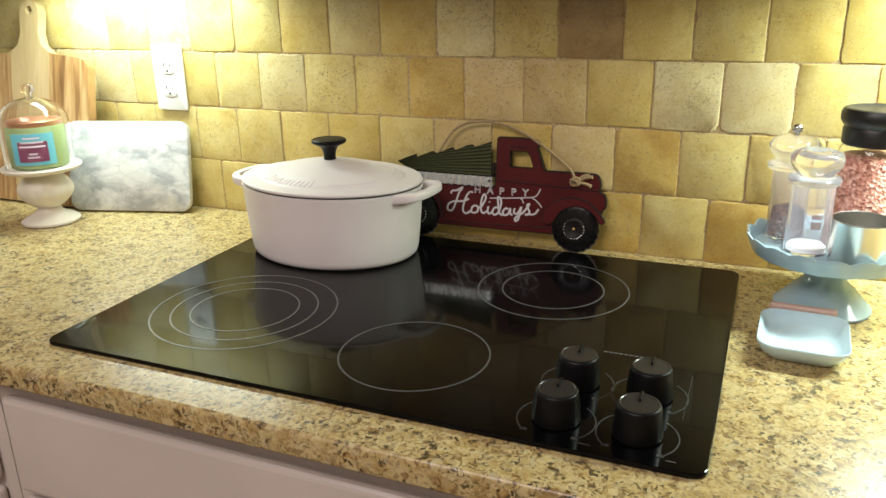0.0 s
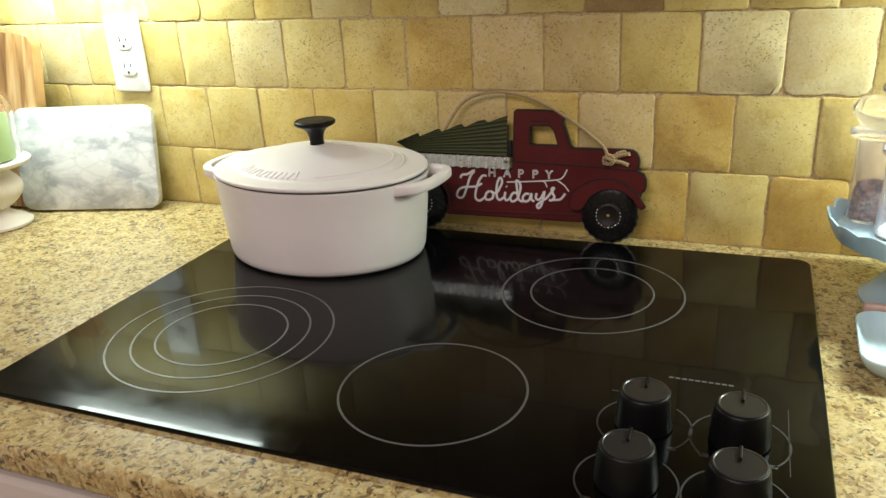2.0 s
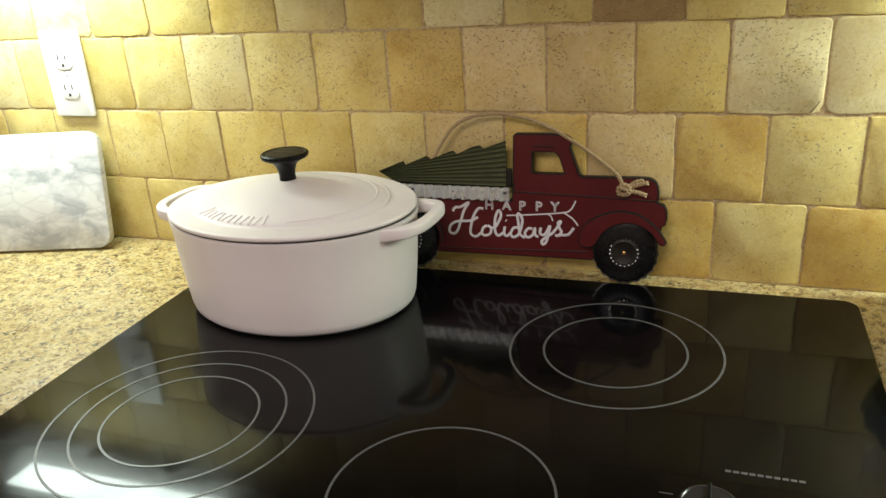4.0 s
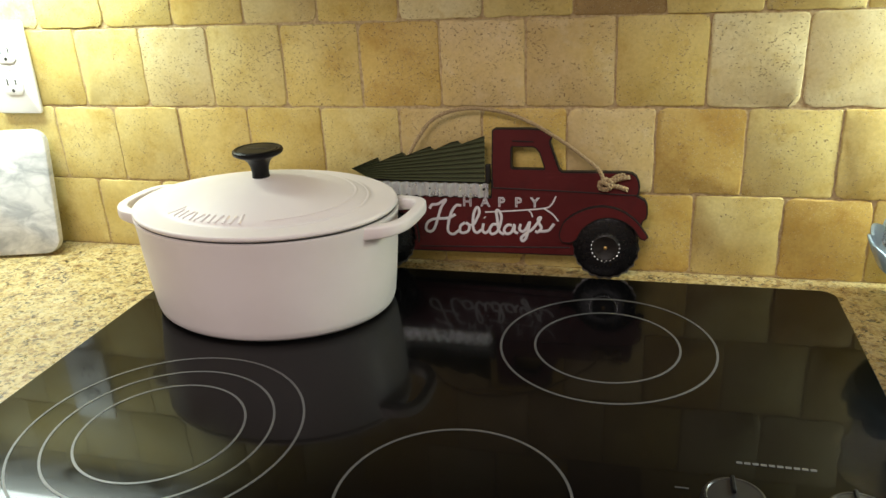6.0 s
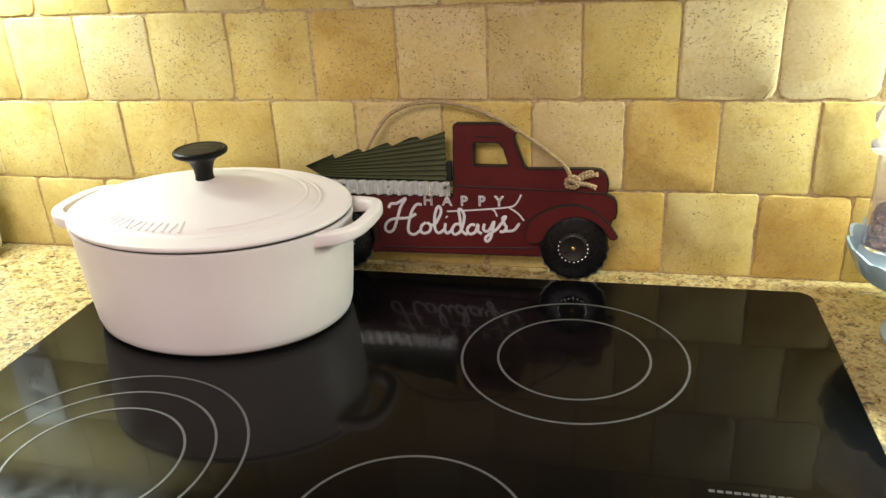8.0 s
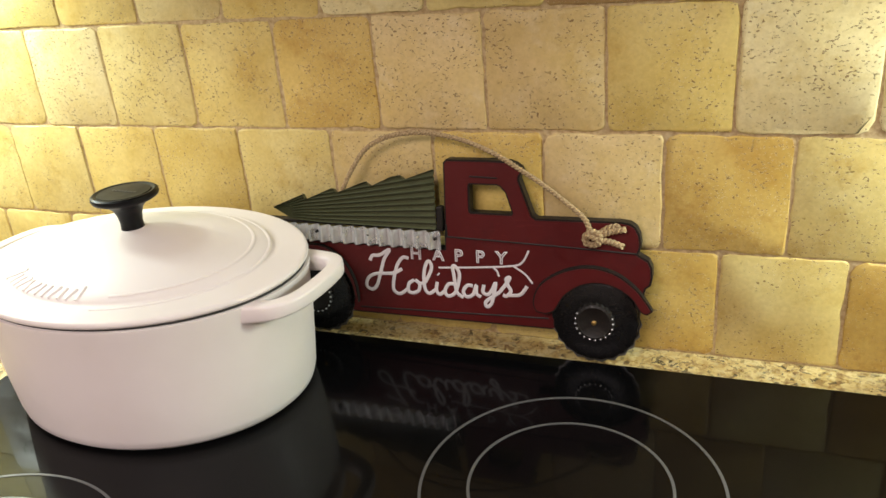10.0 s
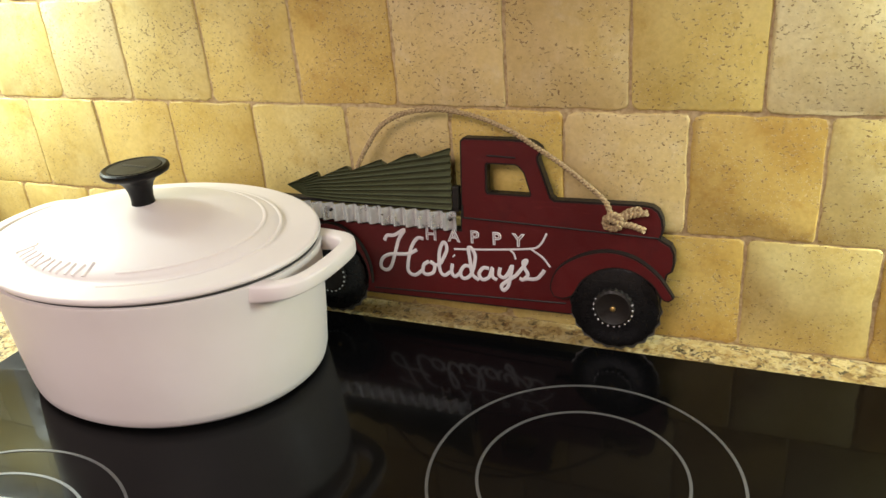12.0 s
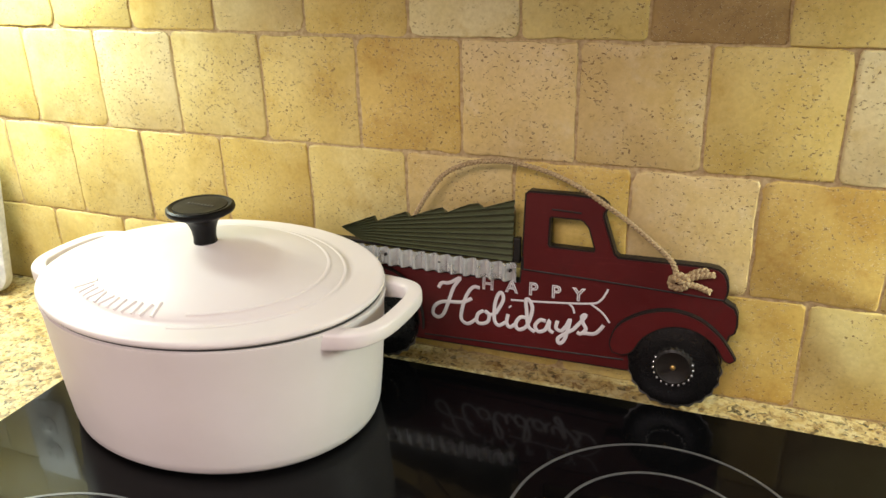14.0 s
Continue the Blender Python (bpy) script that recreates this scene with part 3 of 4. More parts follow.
        for r, y, crimp in ((0.0168, -0.0067, 0.0007), (0.0160, -0.0098, 0.0005), (0.0138, -0.0108, 0.0), (0.0128, -0.0100, 0)):
            lev.append([(x + (r + crimp * math.cos(21 * 2 * math.pi * i / n)) * math.cos(2 * math.pi * i / n), y, z + (r + crimp * math.cos(21 * 2 * math.pi * i / n)) * math.sin(2 * math.pi * i / n)) for i in range(n)])
        part("hubcap", rings(lev), SIGN_EDGE, w, "dark brown crimped hubcap", 40)
        for i in range(21):
            a = 2 * math.pi * i / 21
            if math.sin(a) < 0.55:
                part("crimp", box(x + 0.0161 * math.cos(a) - 0.0008, x + 0.0161 * math.cos(a) + 0.0008, -0.0104, -0.0094, z + 0.0161 * math.sin(a) - 0.0008, z + 0.0161 * math.sin(a) + 0.0008, 0.0003), GALVANISED, w)
        pin = [[(x + r * math.cos(2 * math.pi * i / 12), y, z + r * math.sin(2 * math.pi * i / 12)) for i in range(12)] for r, y in ((0.0022, -0.0100), (0.0020, -0.0114), (0.001, -0.0119))]
        part("pin", rings(pin), BRASS, w, "small brass pin", 40)
    wheel(0.2135, 0.0430)
    wheel(-0.0555, 0.0430)

    # corrugated tree and bed rail
    def tree():
        top = [(-0.095, 0.1290), (-0.0610, 0.1430), (-0.0595, 0.1375), (-0.0285, 0.1505), (-0.0270, 0.1450), (0.0058, 0.1580), (0.0085, 0.1525), (0.0392, 0.1668), (0.0420, 0.1600), (0.0708, 0.1705)]
        low = ((-0.095, 0.1285), (-0.076, 0.1185), (-0.045, 0.1165), (0.0708, 0.1158))
        bm = bmesh.new()
        rows_n, cols = 54, 84
        grid = []
        for c in range(cols + 1):
            x = -0.095 + 0.1658 * c / cols
            zt = np.interp(x, [p[0] for p in top], [p[1] for p in top])
            zb = np.interp(x, [p[0] for p in low], [p[1] for p in low])
            col = []
            for r in range(rows_n + 1):
                # ridges run from the tip and fan out
                zf = np.interp(x, (-0.095, -0.061, 0.0708), (0.1291, 0.1432, 0.1712))
                z = min(zb + (zf - zb) * r / rows_n, zt - 0.00001 * (rows_n - r))
                col.append((x, -0.0038 - 0.0015 * math.cos(2 * math.pi * r / 6), z))
            grid.append(col)
        front = [[bm.verts.new(p) for p in col] for col in grid]
        back = [[bm.verts.new((p[0], p[1] + 0.0011, p[2])) for p in col] for col in grid]
        for c in range(cols):
            for r in range(rows_n):
                bm.faces.new((front[c][r], front[c + 1][r], front[c + 1][r + 1], front[c][r + 1]))
                bm.faces.new((back[c][r + 1], back[c + 1][r + 1], back[c + 1][r], back[c][r]))
        rim = [(0, r) for r in range(rows_n)] + [(c, rows_n) for c in range(cols)] + [(cols, r) for r in range(rows_n, 0, -1)] + [(c, 0) for c in range(cols, 0, -1)]
        for i in range(len(rim)):
            (a, b), (c, d) = rim[i], rim[(i + 1) % len(rim)]
            bm.faces.new((front[a][b], front[c][d], back[c][d], back[a][b]))
        part("tree", bm, SIGN_GREEN, t, "dark green corrugated metal tree", 50)
    tree()
    part("tree_trunk", box(0.0714, 0.0768, -0.004, 0.004, 0.1165, 0.1365, 0.0008), SIGN_EDGE, t)

    def rail():
        bm = bmesh.new()
        n = 150
        x0, x1 = -0.118, 0.0755
        rows = []
        for i in range(n + 1):
            x = x0 + (x1 - x0) * i / n
            y = -0.0046 - 0.0030 * math.cos(2 * math.pi * (x - x0) / 0.0122)
            rows.append([bm.verts.new(p) for p in ((x, y, 0.0972), (x, y, 0.1135), (x, y + 0.0009, 0.1135), (x, y + 0.0009, 0.0972))])
        for a, b in zip(rows, rows[1:]):
            for j in range(4):
                bm.faces.new((a[j], a[(j + 1) % 4], b[(j + 1) % 4], b[j]))
        bm.faces.new(rows[0]), bm.faces.new(rows[-1][::-1])
        r = part("bed_rail", bm, GALVANISED, t, "galvanised corrugated steel strip", 60)
        for x in (-0.050, 0.004, 0.070):
            part("nail", rings([[(x + q * math.cos(2 * math.pi * i / 10), y, 0.1072 + q * math.sin(2 * math.pi * i / 10)) for i in range(10)] for q, y in ((0.0014, -0.004), (0.0012, -0.0072), (0.0006, -0.0076))]), SIGN_EDGE, r)
        part("bed_top", box(-0.118, 0.0765, -0.001, 0.009, 0.1132, 0.1162, 0.0005), SIGN_EDGE, t)
    rail()

    # lettering
    def stroke_letters(name, strokes, radius):
        bm = bmesh.new()
        for s in strokes:
            line = spline([((x if x < 105 else 105 + (x - 105) * 0.79) * 0.001045 + 0.0045, -0.0010, z / 1000 + 0.0025) for x, z in s], 5)
            part_bm = tube(line, radius, 8, False, (1.0, 0.16), (0, -1, 0))
            me = bpy.data.meshes.new("stroke")
            part_bm.to_mesh(me)
            part_bm.free()
            bm.from_mesh(me)
            bpy.data.meshes.remove(me)
        part(name, bm, LETTER_WHITE, body, "white painted lettering", 60)
    R = 0.00165
    stroke_letters("letter_h", [[(-3, 78), (0, 83), (7, 84), (17, 90), (11, 80), (6, 64), (2, 53), (-3, 49), (-8, 52), (-6, 60), (2, 65), (19, 67), (28, 72)], [(35, 83), (29, 83), (23, 74), (19, 59), (19, 50), (25, 47), (33, 53)]], R)
    stroke_letters("letter_o", [[(39, 62), (34, 58), (33, 51), (37, 49), (43, 52), (44, 59), (40, 62), (45, 59), (50, 61)]], R)
    stroke_letters("letter_l", [[(50, 61), (56, 74), (55, 81), (52, 80), (49, 70), (49, 55), (53, 50), (59, 54)]], R)
    stroke_letters("letter_i", [[(61, 62), (60, 54), (63, 50), (69, 55)], [(62, 70), (63, 69)]], R)
    stroke_letters("letter_d", [[(78, 61), (72, 61), (68, 54), (71, 49), (78, 54), (82, 70), (79, 78), (76, 78), (77, 69), (79, 54), (85, 49)]], R)
    stroke_letters("letter_a", [[(94, 61), (89, 61), (85, 55), (88, 50), (94, 53), (97, 62), (97, 54), (101, 51)]], R)
    stroke_letters("letter_y", [[(104, 63), (103, 56), (108, 54), (113, 59), (117, 66), (115, 56), (112, 46), (107, 42), (105, 46), (111, 51), (121, 57)]], R)
    stroke_letters("letter_s", [[(121, 57), (130, 67), (133, 72), (129, 70), (131, 64), (134, 59), (129, 54), (125, 55)], [(131, 55), (143, 56), (149, 61), (152, 65)]], R)
    stroke_letters("flourish", [[(63, 76), (98, 79), (137, 83), (147, 87), (152, 94), (154, 98)], [(137, 83), (150, 76), (158, 68)], [(115, 80), (119, 77), (121, 72)]], 0.0009)
    for i, ch in enumerate("HAPPY"):
        cu = bpy.data.curves.new("text", "FONT")
        cu.body, cu.size, cu.align_x, cu.align_y = ch, 0.0160, "CENTER", "CENTER"
        cu.fill_mode, cu.bevel_depth, cu.bevel_resolution = "NONE", 0.00055, 1
        ob = new("text", cu)
        me = bpy.data.meshes.new_from_object(ob.evaluated_get(bpy.context.evaluated_depsgraph_get()))
        bpy.data.objects.remove(ob)
        me.materials.clear()
        me.materials.append(LETTER_WHITE)
        o = new("letter_" + ch.lower(), me)
        o.parent = body
        o["label"] = "white outlined capital letter"
        o.matrix_local = pose((0.0487, 0.0706, 0.0900, 0.1103, 0.1300)[i], -0.0012, 0.0903 + 0.0003 * i, 90, 0, 0)

    # jute rope
    def twist(path, r, name, parent, turns=900):
        line = spline(path, 16)
        rope = part(name, twist_strand(line, r, 0.0, turns), ROPE_JUTE, parent, "", 60)
        part("strand", twist_strand(line, r, math.pi, turns), ROPE_JUTE, rope, "", 60)
        return rope

    def twist_strand(line, r, phase, turns):
        pts, run = [], 0.0
        for i, p in enumerate(line):
            if i:
                run += (p - line[i - 1]).length
            a = phase + run * turns
            d = (line[min(i + 1, len(line) - 1)] - line[max(i - 1, 0)]).normalized()
            side = d.cross(Vector((0, 1, 0))).normalized()
            pts.append(p + side * (r * 0.62 * math.cos(a)) + Vector((0, 1, 0)) * (r * 0.62 * math.sin(a)))
        return tube(pts, r * 0.78, 6, False, (1, 1), (0, 1, 0))
    twist([(-0.027, 0.0015, 0.136), (-0.0212, 0.0005, 0.1487), (-0.0103, 0.0, 0.1667), (0.0055, 0.0, 0.1862), (0.0283, 0.0, 0.1976), (0.0535, 0.0, 0.2015), (0.0742, 0.0, 0.2004), (0.101, -0.0010, 0.1950),
           (0.1273, -0.0020, 0.1846), (0.1499, -0.0040, 0.1720), (0.169, -0.0040, 0.1600), (0.191, -0.0040, 0.1435), (0.2038, -0.004, 0.1322), (0.2090, -0.005, 0.1210)], 0.00185, "rope", t)
    twist([(0.204, -0.0055, 0.113), (0.209, -0.0080, 0.1225), (0.217, -0.0085, 0.1205), (0.215, -0.0075, 0.1125), (0.206, -0.0070, 0.1125), (0.206, -0.0085, 0.120), (0.216, -0.0095, 0.1170)], 0.0022, "knot", t)
    twist([(0.214, -0.0070, 0.1175), (0.224, -0.0070, 0.1230), (0.2370, -0.0065, 0.1262)], 0.0021, "rope_end", t)
    twist([(0.214, -0.0070, 0.1200), (0.223, -0.0060, 0.1265), (0.2320, -0.0055, 0.1288)], 0.0018, "rope_end", t)
    twist([(0.214, -0.0070, 0.1155), (0.225, -0.0070, 0.1150), (0.2355, -0.0065, 0.1115)], 0.0021, "rope_end", t)
    return t


truck_sign()


# ---- outlet ----
PLASTIC_WHITE = painted("white_plastic", (0.80, 0.79, 0.76), 0.35, 0.03)
SLOT_DARK = material("slot_dark", (0.03, 0.028, 0.025), 0.6)


def outlet():
    t = thing("wall_outlet", (-0.578, -0.0078, 1.162), "white double power outlet on the tiled wall", "outlet")
    bm = slab(rounded(0.070, 0.122, 0.004, 4), 0.0, 0.0055, 0.002)
    bmesh.ops.transform(bm, matrix=pose(0, 0, 0, 90), verts=bm.verts)
    part("plate", bm, PLASTIC_WHITE, t, "", 40)
    for z in (-0.021, 0.021):
        bm = slab(rounded(0.034, 0.029, 0.011, 6), 0.0056, 0.0072, 0.0006)
        bmesh.ops.transform(bm, matrix=pose(0, 0, z, 90), verts=bm.verts)
        r = part("receptacle", bm, PLASTIC_WHITE, t, "", 40)
        for x, h in ((-0.0065, 0.0045), (0.0065, 0.0036)):
            part("slot", box(x - 0.0011, x + 0.0011, -0.0076, -0.0073, z + 0.003 - h, z + 0.003 + h), SLOT_DARK, r)
        hole = [[(0.0024 * math.cos(2 * math.pi * i / 14), y, z - 0.0085 + 0.0024 * math.sin(2 * math.pi * i / 14)) for i in range(14)] for y in (-0.0073, -0.0076)]
        part("ground_hole", rings(hole), SLOT_DARK, r)
    part("screw", rings([[(0.0028 * math.cos(2 * math.pi * i / 14), y, 0.0028 * math.sin(2 * math.pi * i / 14)) for i in range(14)] for y in (-0.0056, -0.0066)]), PLASTIC_WHITE, t)


outlet()


# ---- boards and candle ----
MARBLE = material("grey_veined_marble", (0.75, 0.75, 0.74), 0.22)
k = Nodes(MARBLE)
p = k.add("Mapping", Vector=k.position(), Rotation=(0.3, 0.5, 0.6), Scale=(1.0, 1.0, 1.6)).outputs[0]
warp = k.add("MixRGB", Fac=0.045, Color1=p, Color2=k.add("TexNoise", Vector=p, Scale=11.0, Detail=4.0).outputs["Color"]).outputs[0]
vein = k.ramp(k.noise(warp, 20, 5, 0.6, 0.5), (0.36, 1.0), (0.47, 0.4), (0.56, 0.0))
thin = k.ramp(k.cells(warp, 24, "DISTANCE_TO_EDGE"), (0.0, 1.0), (0.07, 0.0))
c = k.mix(k.math("MULTIPLY", vein, 0.8), (0.66, 0.66, 0.65), (0.30, 0.31, 0.33))
c = k.mix(k.math("MULTIPLY", thin, 0.32), c, (0.40, 0.41, 0.42))
k.out(Base_Color=c)


def wood(name, pale, mid, dark, along=(9.0, 1.0, 1.0), contrast=0.5):
    m = material(name, mid, 0.45)
    k = Nodes(m)
    p = k.add("Mapping", Vector=k.add("TexCoord").outputs["Object"], Scale=along).outputs[0]
    band = k.ramp(k.noise(p, 4.5, 4, 0.6, 0.5), (0.35, pale), (0.52, mid), (0.5 + 0.5 * contrast, dark))
    grain = k.noise(k.add("Mapping", Vector=p, Scale=(6.0, 6.0, 1.0)).outputs[0], 9, 4, 0.7)
    c = k.mix(0.35, band, k.ramp(grain, (0.3, (0.6, 0.5, 0.38)), (0.7, (1.0, 1.0, 1.0))), "MULTIPLY")
    k.out(Base_Color=c, Normal=k.bump(grain, 0.12, 0.0006), Roughness=k.ramp(grain, (0.3, 0.5), (0.7, 0.38)))
    return m


MAPLE = wood("maple", (0.66, 0.52, 0.29), (0.60, 0.46, 0.24), (0.52, 0.37, 0.17), (14.0, 1.0, 1.5), 0.6)
ACACIA = wood("acacia", (0.62, 0.43, 0.21), (0.42, 0.24, 0.09), (0.17, 0.08, 0.03), (12.0, 1.0, 1.2), 0.35)


def marble_board():
    t = thing("marble_board", (-0.650, -0.081, COUNTER + 0.003), "white marble slab with grey veins leaning on the wall", "board", "", 15.5, -10.5)
    bm = slab(rounded(0.245, 0.172, 0.020, 6, 0.0, 0.086), -0.007, 0.007, 0.002)
    bmesh.ops.transform(bm, matrix=pose(0, 0, 0, 90), verts=bm.verts)
    part("slab", bm, MARBLE, t, "", 40)


marble_board()


def paddle_board():
    t = thing("cutting_board", (-0.889, -0.096, COUNTER + 0.003), "wooden paddle cutting board with striped grain leaning on the wall", "cutting board", "", 0, -11.2)
    half = 0.152
    prof = arc(half - 0.03, 0.03, 0.03, 0.03, -90, 0, 5) + [(half + 0.003, 0.15)] + arc(half - 0.028, 0.268, 0.028, 0.022, 5, 80, 4)
    prof += [(0.060, 0.296), (0.032, 0.312), (0.024, 0.335), (0.026, 0.365)] + arc(0, 0.372, 0.026, 0.026, 5, 175, 10)
    prof += [(-0.026, 0.365), (-0.024, 0.335), (-0.032, 0.312), (-0.060, 0.296)] + arc(-half + 0.028, 0.268, 0.028, 0.022, 100, 175, 4) + [(-half - 0.003, 0.15)] + arc(-half + 0.03, 0.03, 0.03, 0.03, 180, 270, 5)
    hole = arc(0, 0.378, 0.0085, 0.0085, 0, 342, 18)
    # three boards glued side by side: a maple middle that carries the handle, acacia sides
    mid = [p for p in prof if abs(p[0]) <= 0.0605 and p[1] > 0.2]
    mid = [(-0.044, 0.0), (0.044, 0.0), (0.052, 0.2985)] + [p for p in mid if abs(p[0]) < 0.05] + [(-0.052, 0.2985)]
    part("middle_plank", board([mid, hole], -0.009, 0.009), MAPLE, t, "pale plank with the handle and hole", 30)
    right = [(0.0445, 0.0)] + [p for p in prof if p[0] > 0.053 and p[1] < 0.297] + [(0.0525, 0.2985)]
    part("side_plank", board([right], -0.009, 0.009), ACACIA, t, "plank with dark heartwood streaks", 30)
    left = [(-0.0525, 0.2985)] + [p for p in prof if p[0] < -0.053 and p[1] < 0.297] + [(-0.0445, 0.0)]
    part("side_plank", board([left], -0.009, 0.009), ACACIA, t, "plank with dark heartwood streaks", 30)


paddle_board()

CERAMIC_CREAM = painted("cream_ceramic", (0.76, 0.70, 0.60), 0.35, 0.15)
CLEAR_GLASS = material("clear_glass", (1, 1, 1), 0.02, 0.0, Transmission_Weight=1.0, IOR=1.45)
COPPER = material("copper_lid", (0.72, 0.38, 0.24), 0.3, 1.0)
WAX_GREEN = painted("candle_green", (0.18, 0.23, 0.08), 0.5, 0.05)
LABEL_TEAL = painted("label_teal", (0.10, 0.36, 0.42), 0.5, 0.02)
LABEL_PLUM = painted("label_plum", (0.16, 0.03, 0.07), 0.5, 0.02)
LABEL_BAR = painted("label_pale", (0.58, 0.50, 0.52), 0.5, 0.02)


def curved_patch(r, a0, a1, z0, z1, thick=0.0006, n=14):
    """A label that follows a jar of radius r."""
    bm = bmesh.new()
    cols = []
    for i in range(n + 1):
        a = radians(a0 + (a1 - a0) * i / n)
        cols.append([bm.verts.new((q * math.cos(a), q * math.sin(a), z)) for q, z in ((r, z0), (r + thick, z0), (r + thick, z1), (r, z1))])
    for a, b in zip(cols, cols[1:]):
        for j in range(4):
            bm.faces.new((a[j], a[(j + 1) % 4], b[(j + 1) % 4], b[j]))
    bm.faces.new(cols[0]), bm.faces.new(cols[-1][::-1])
    return bm


STAND = Vector((-0.752, -0.181, COUNTER))


def candle_stand():
    t = thing("pedestal_stand", STAND, "small cream ceramic pedestal with a ribbed round stem", "stand")
    part("foot", lathe([(0.045, 0.0003), (0.051, 0.002), (0.051, 0.006), (0.044, 0.011), (0.030, 0.017), (0.021, 0.024), (0.020, 0.030)], 48), CERAMIC_CREAM, t, "", 45)
    n = 96
    lev = []
    for i in range(15):
        a = math.pi * (i / 14)
        r, z = 0.020 + 0.027 * math.sin(a) ** 0.8, 0.0302 + 0.066 * i / 14
        rib = 0.0011 * math.sin(a)
        lev.append([((r + rib * abs(math.cos(14 * math.pi * j / n * 2 / 2))) * math.cos(2 * math.pi * j / n), (r + rib * abs(math.cos(14 * math.pi * j / n * 2 / 2))) * math.sin(2 * math.pi * j / n), z) for j in range(n)])
    part("stem", rings(lev), CERAMIC_CREAM, t, "ribbed round stem", 60)
    part("plate", lathe([(0.022, 0.0963), (0.056, 0.098), (0.065, 0.101), (0.0685, 0.1045), (0.0685, 0.1075), (0.0655, 0.1095), (0.061, 0.1075), (0.030, 0.107)], 56), CERAMIC_CREAM, t, "", 45)


candle_stand()


def candle_jar():
    t = thing("candle_jar", STAND + Vector((0, 0, 0.1077)), "green candle jar with a copper lid and printed label", "candle")
    jar = part("jar", lathe([(0.046, 0.0003), (0.049, 0.003), (0.0495, 0.072), (0.047, 0.076)], 48), WAX_GREEN, t, "", 45)
    part("lid", lathe([(0.047, 0.0763), (0.0475, 0.077), (0.0475, 0.0845), (0.045, 0.086)], 48), COPPER, t, "copper lid", 40)
    a = -50
    part("label", curved_patch(0.0500, a - 42, a + 42, 0.010, 0.066), LABEL_TEAL, jar, "teal and plum printed label")
    part("label_panel", curved_patch(0.0508, a - 28, a + 28, 0.016, 0.052), LABEL_PLUM, jar)
    for z, w in ((0.057, 15), (0.0495, 21), (0.042, 24), (0.029, 8), (0.023, 11)):
        part("label_bar", curved_patch(0.0516, a - w, a + w, z, z + 0.0030), LABEL_BAR, jar)


candle_jar()


def cloche():
    t = thing("glass_cloche", STAND + Vector((0, 0, 0.1077)), "clear glass cloche with a round knob over the candle", "cloche")
    prof = [(0.0585, 0.0006), (0.0588, 0.080)]
    for i in range(1, 10):
        a = radians(90 * i / 10)
        prof.append((0.0588 * math.cos(a), 0.080 + 0.044 * math.sin(a)))
    prof += [(0.007, 0.1245)]
    inner = [(r - 0.0022, z - 0.0018) for r, z in prof[::-1]]
    inner[-1] = (0.0563, 0.0006)
    bm = lathe(prof + inner, 56, 1, 1, False, False)
    bm.verts.ensure_lookup_table()
    n, m = 56, len(prof + inner)
    for i in range(n):
        bm.faces.new((bm.verts[(m - 1) * n + i], bm.verts[(m - 1) * n + (i + 1) % n], bm.verts[(i + 1) % n], bm.verts[i]))
    g = part("dome", bm, CLEAR_GLASS, t, "", 50)
    g.visible_shadow = False
    part("knob", lathe([(0.006, 0.1248), (0.0055, 0.129), (0.010, 0.133), (0.0120, 0.139), (0.010, 0.145), (0.004, 0.148)], 28), CLEAR_GLASS, t, "", 60).visible_shadow = False


cloche()


# ---- cake stand and mills ----
BLUE_GLAZE = material("pale_blue_glaze", (0.36, 0.48, 0.54), 0.16)
k = Nodes(BLUE_GLAZE)
p = k.position()
k.out(Base_Color=k.mix(k.ramp(k.noise(p, 30, 4), (0.35, 0.0), (0.7, 1.0)), (0.37, 0.49, 0.55), (0.31, 0.43, 0.49)), Roughness=k.ramp(k.noise(p, 60, 3), (0.3, 0.12), (0.7, 0.24)))
DISH_GLAZE = material("light_blue_glaze", (0.56, 0.71, 0.75), 0.2)
k = Nodes(DISH_GLAZE)
p = k.position()
k.out(Base_Color=k.mix(k.ramp(k.noise(p, 40, 4), (0.35, 0.0), (0.7, 1.0)), (0.58, 0.72, 0.78), (0.52, 0.67, 0.74)))
TERRACOTTA = painted("bare_terracotta", (0.58, 0.38, 0.31), 0.75, 0.3)
ACRYLIC = material("clear_acrylic", (0.93, 0.92, 0.97), 0.06, 0.0, Transmission_Weight=0.93, IOR=1.42)
SALT_WHITE = painted("white_salt", (0.62, 0.60, 0.55), 0.8, 0.6, 200)
PEPPER = material("peppercorns", (0.05, 0.03, 0.02), 0.7)
k = Nodes(PEPPER)
cell = k.cells(k.position(), 230, "F1", "Distance")
k.out(Base_Color=k.ramp(k.cells(k.position(), 230, "F1", "Color"), (0.2, (0.03, 0.018, 0.01)), (0.8, (0.20, 0.11, 0.06))), Normal=k.bump(cell, 0.9, 0.003))
PINK_SALT = material("pink_salt", (0.6, 0.3, 0.22), 0.5)
k = Nodes(PINK_SALT)
k.out(Base_Color=k.ramp(k.cells(k.position(), 260, "F1", "Color"), (0.15, (0.24, 0.07, 0.04)), (0.5, (0.42, 0.17, 0.11)), (0.85, (0.62, 0.38, 0.28))), Normal=k.bump(k.cells(k.position(), 260, "F1", "Distance"), 0.9, 0.003))
CHROME = material("polished_steel", (0.66, 0.63, 0.60), 0.24, 1.0)
LID_BLACK = painted("black_plastic", (0.012, 0.012, 0.013), 0.4, 0.06)
CAKE = Vector((0.567, -0.131, COUNTER))
PLATE_TOP = 0.0795


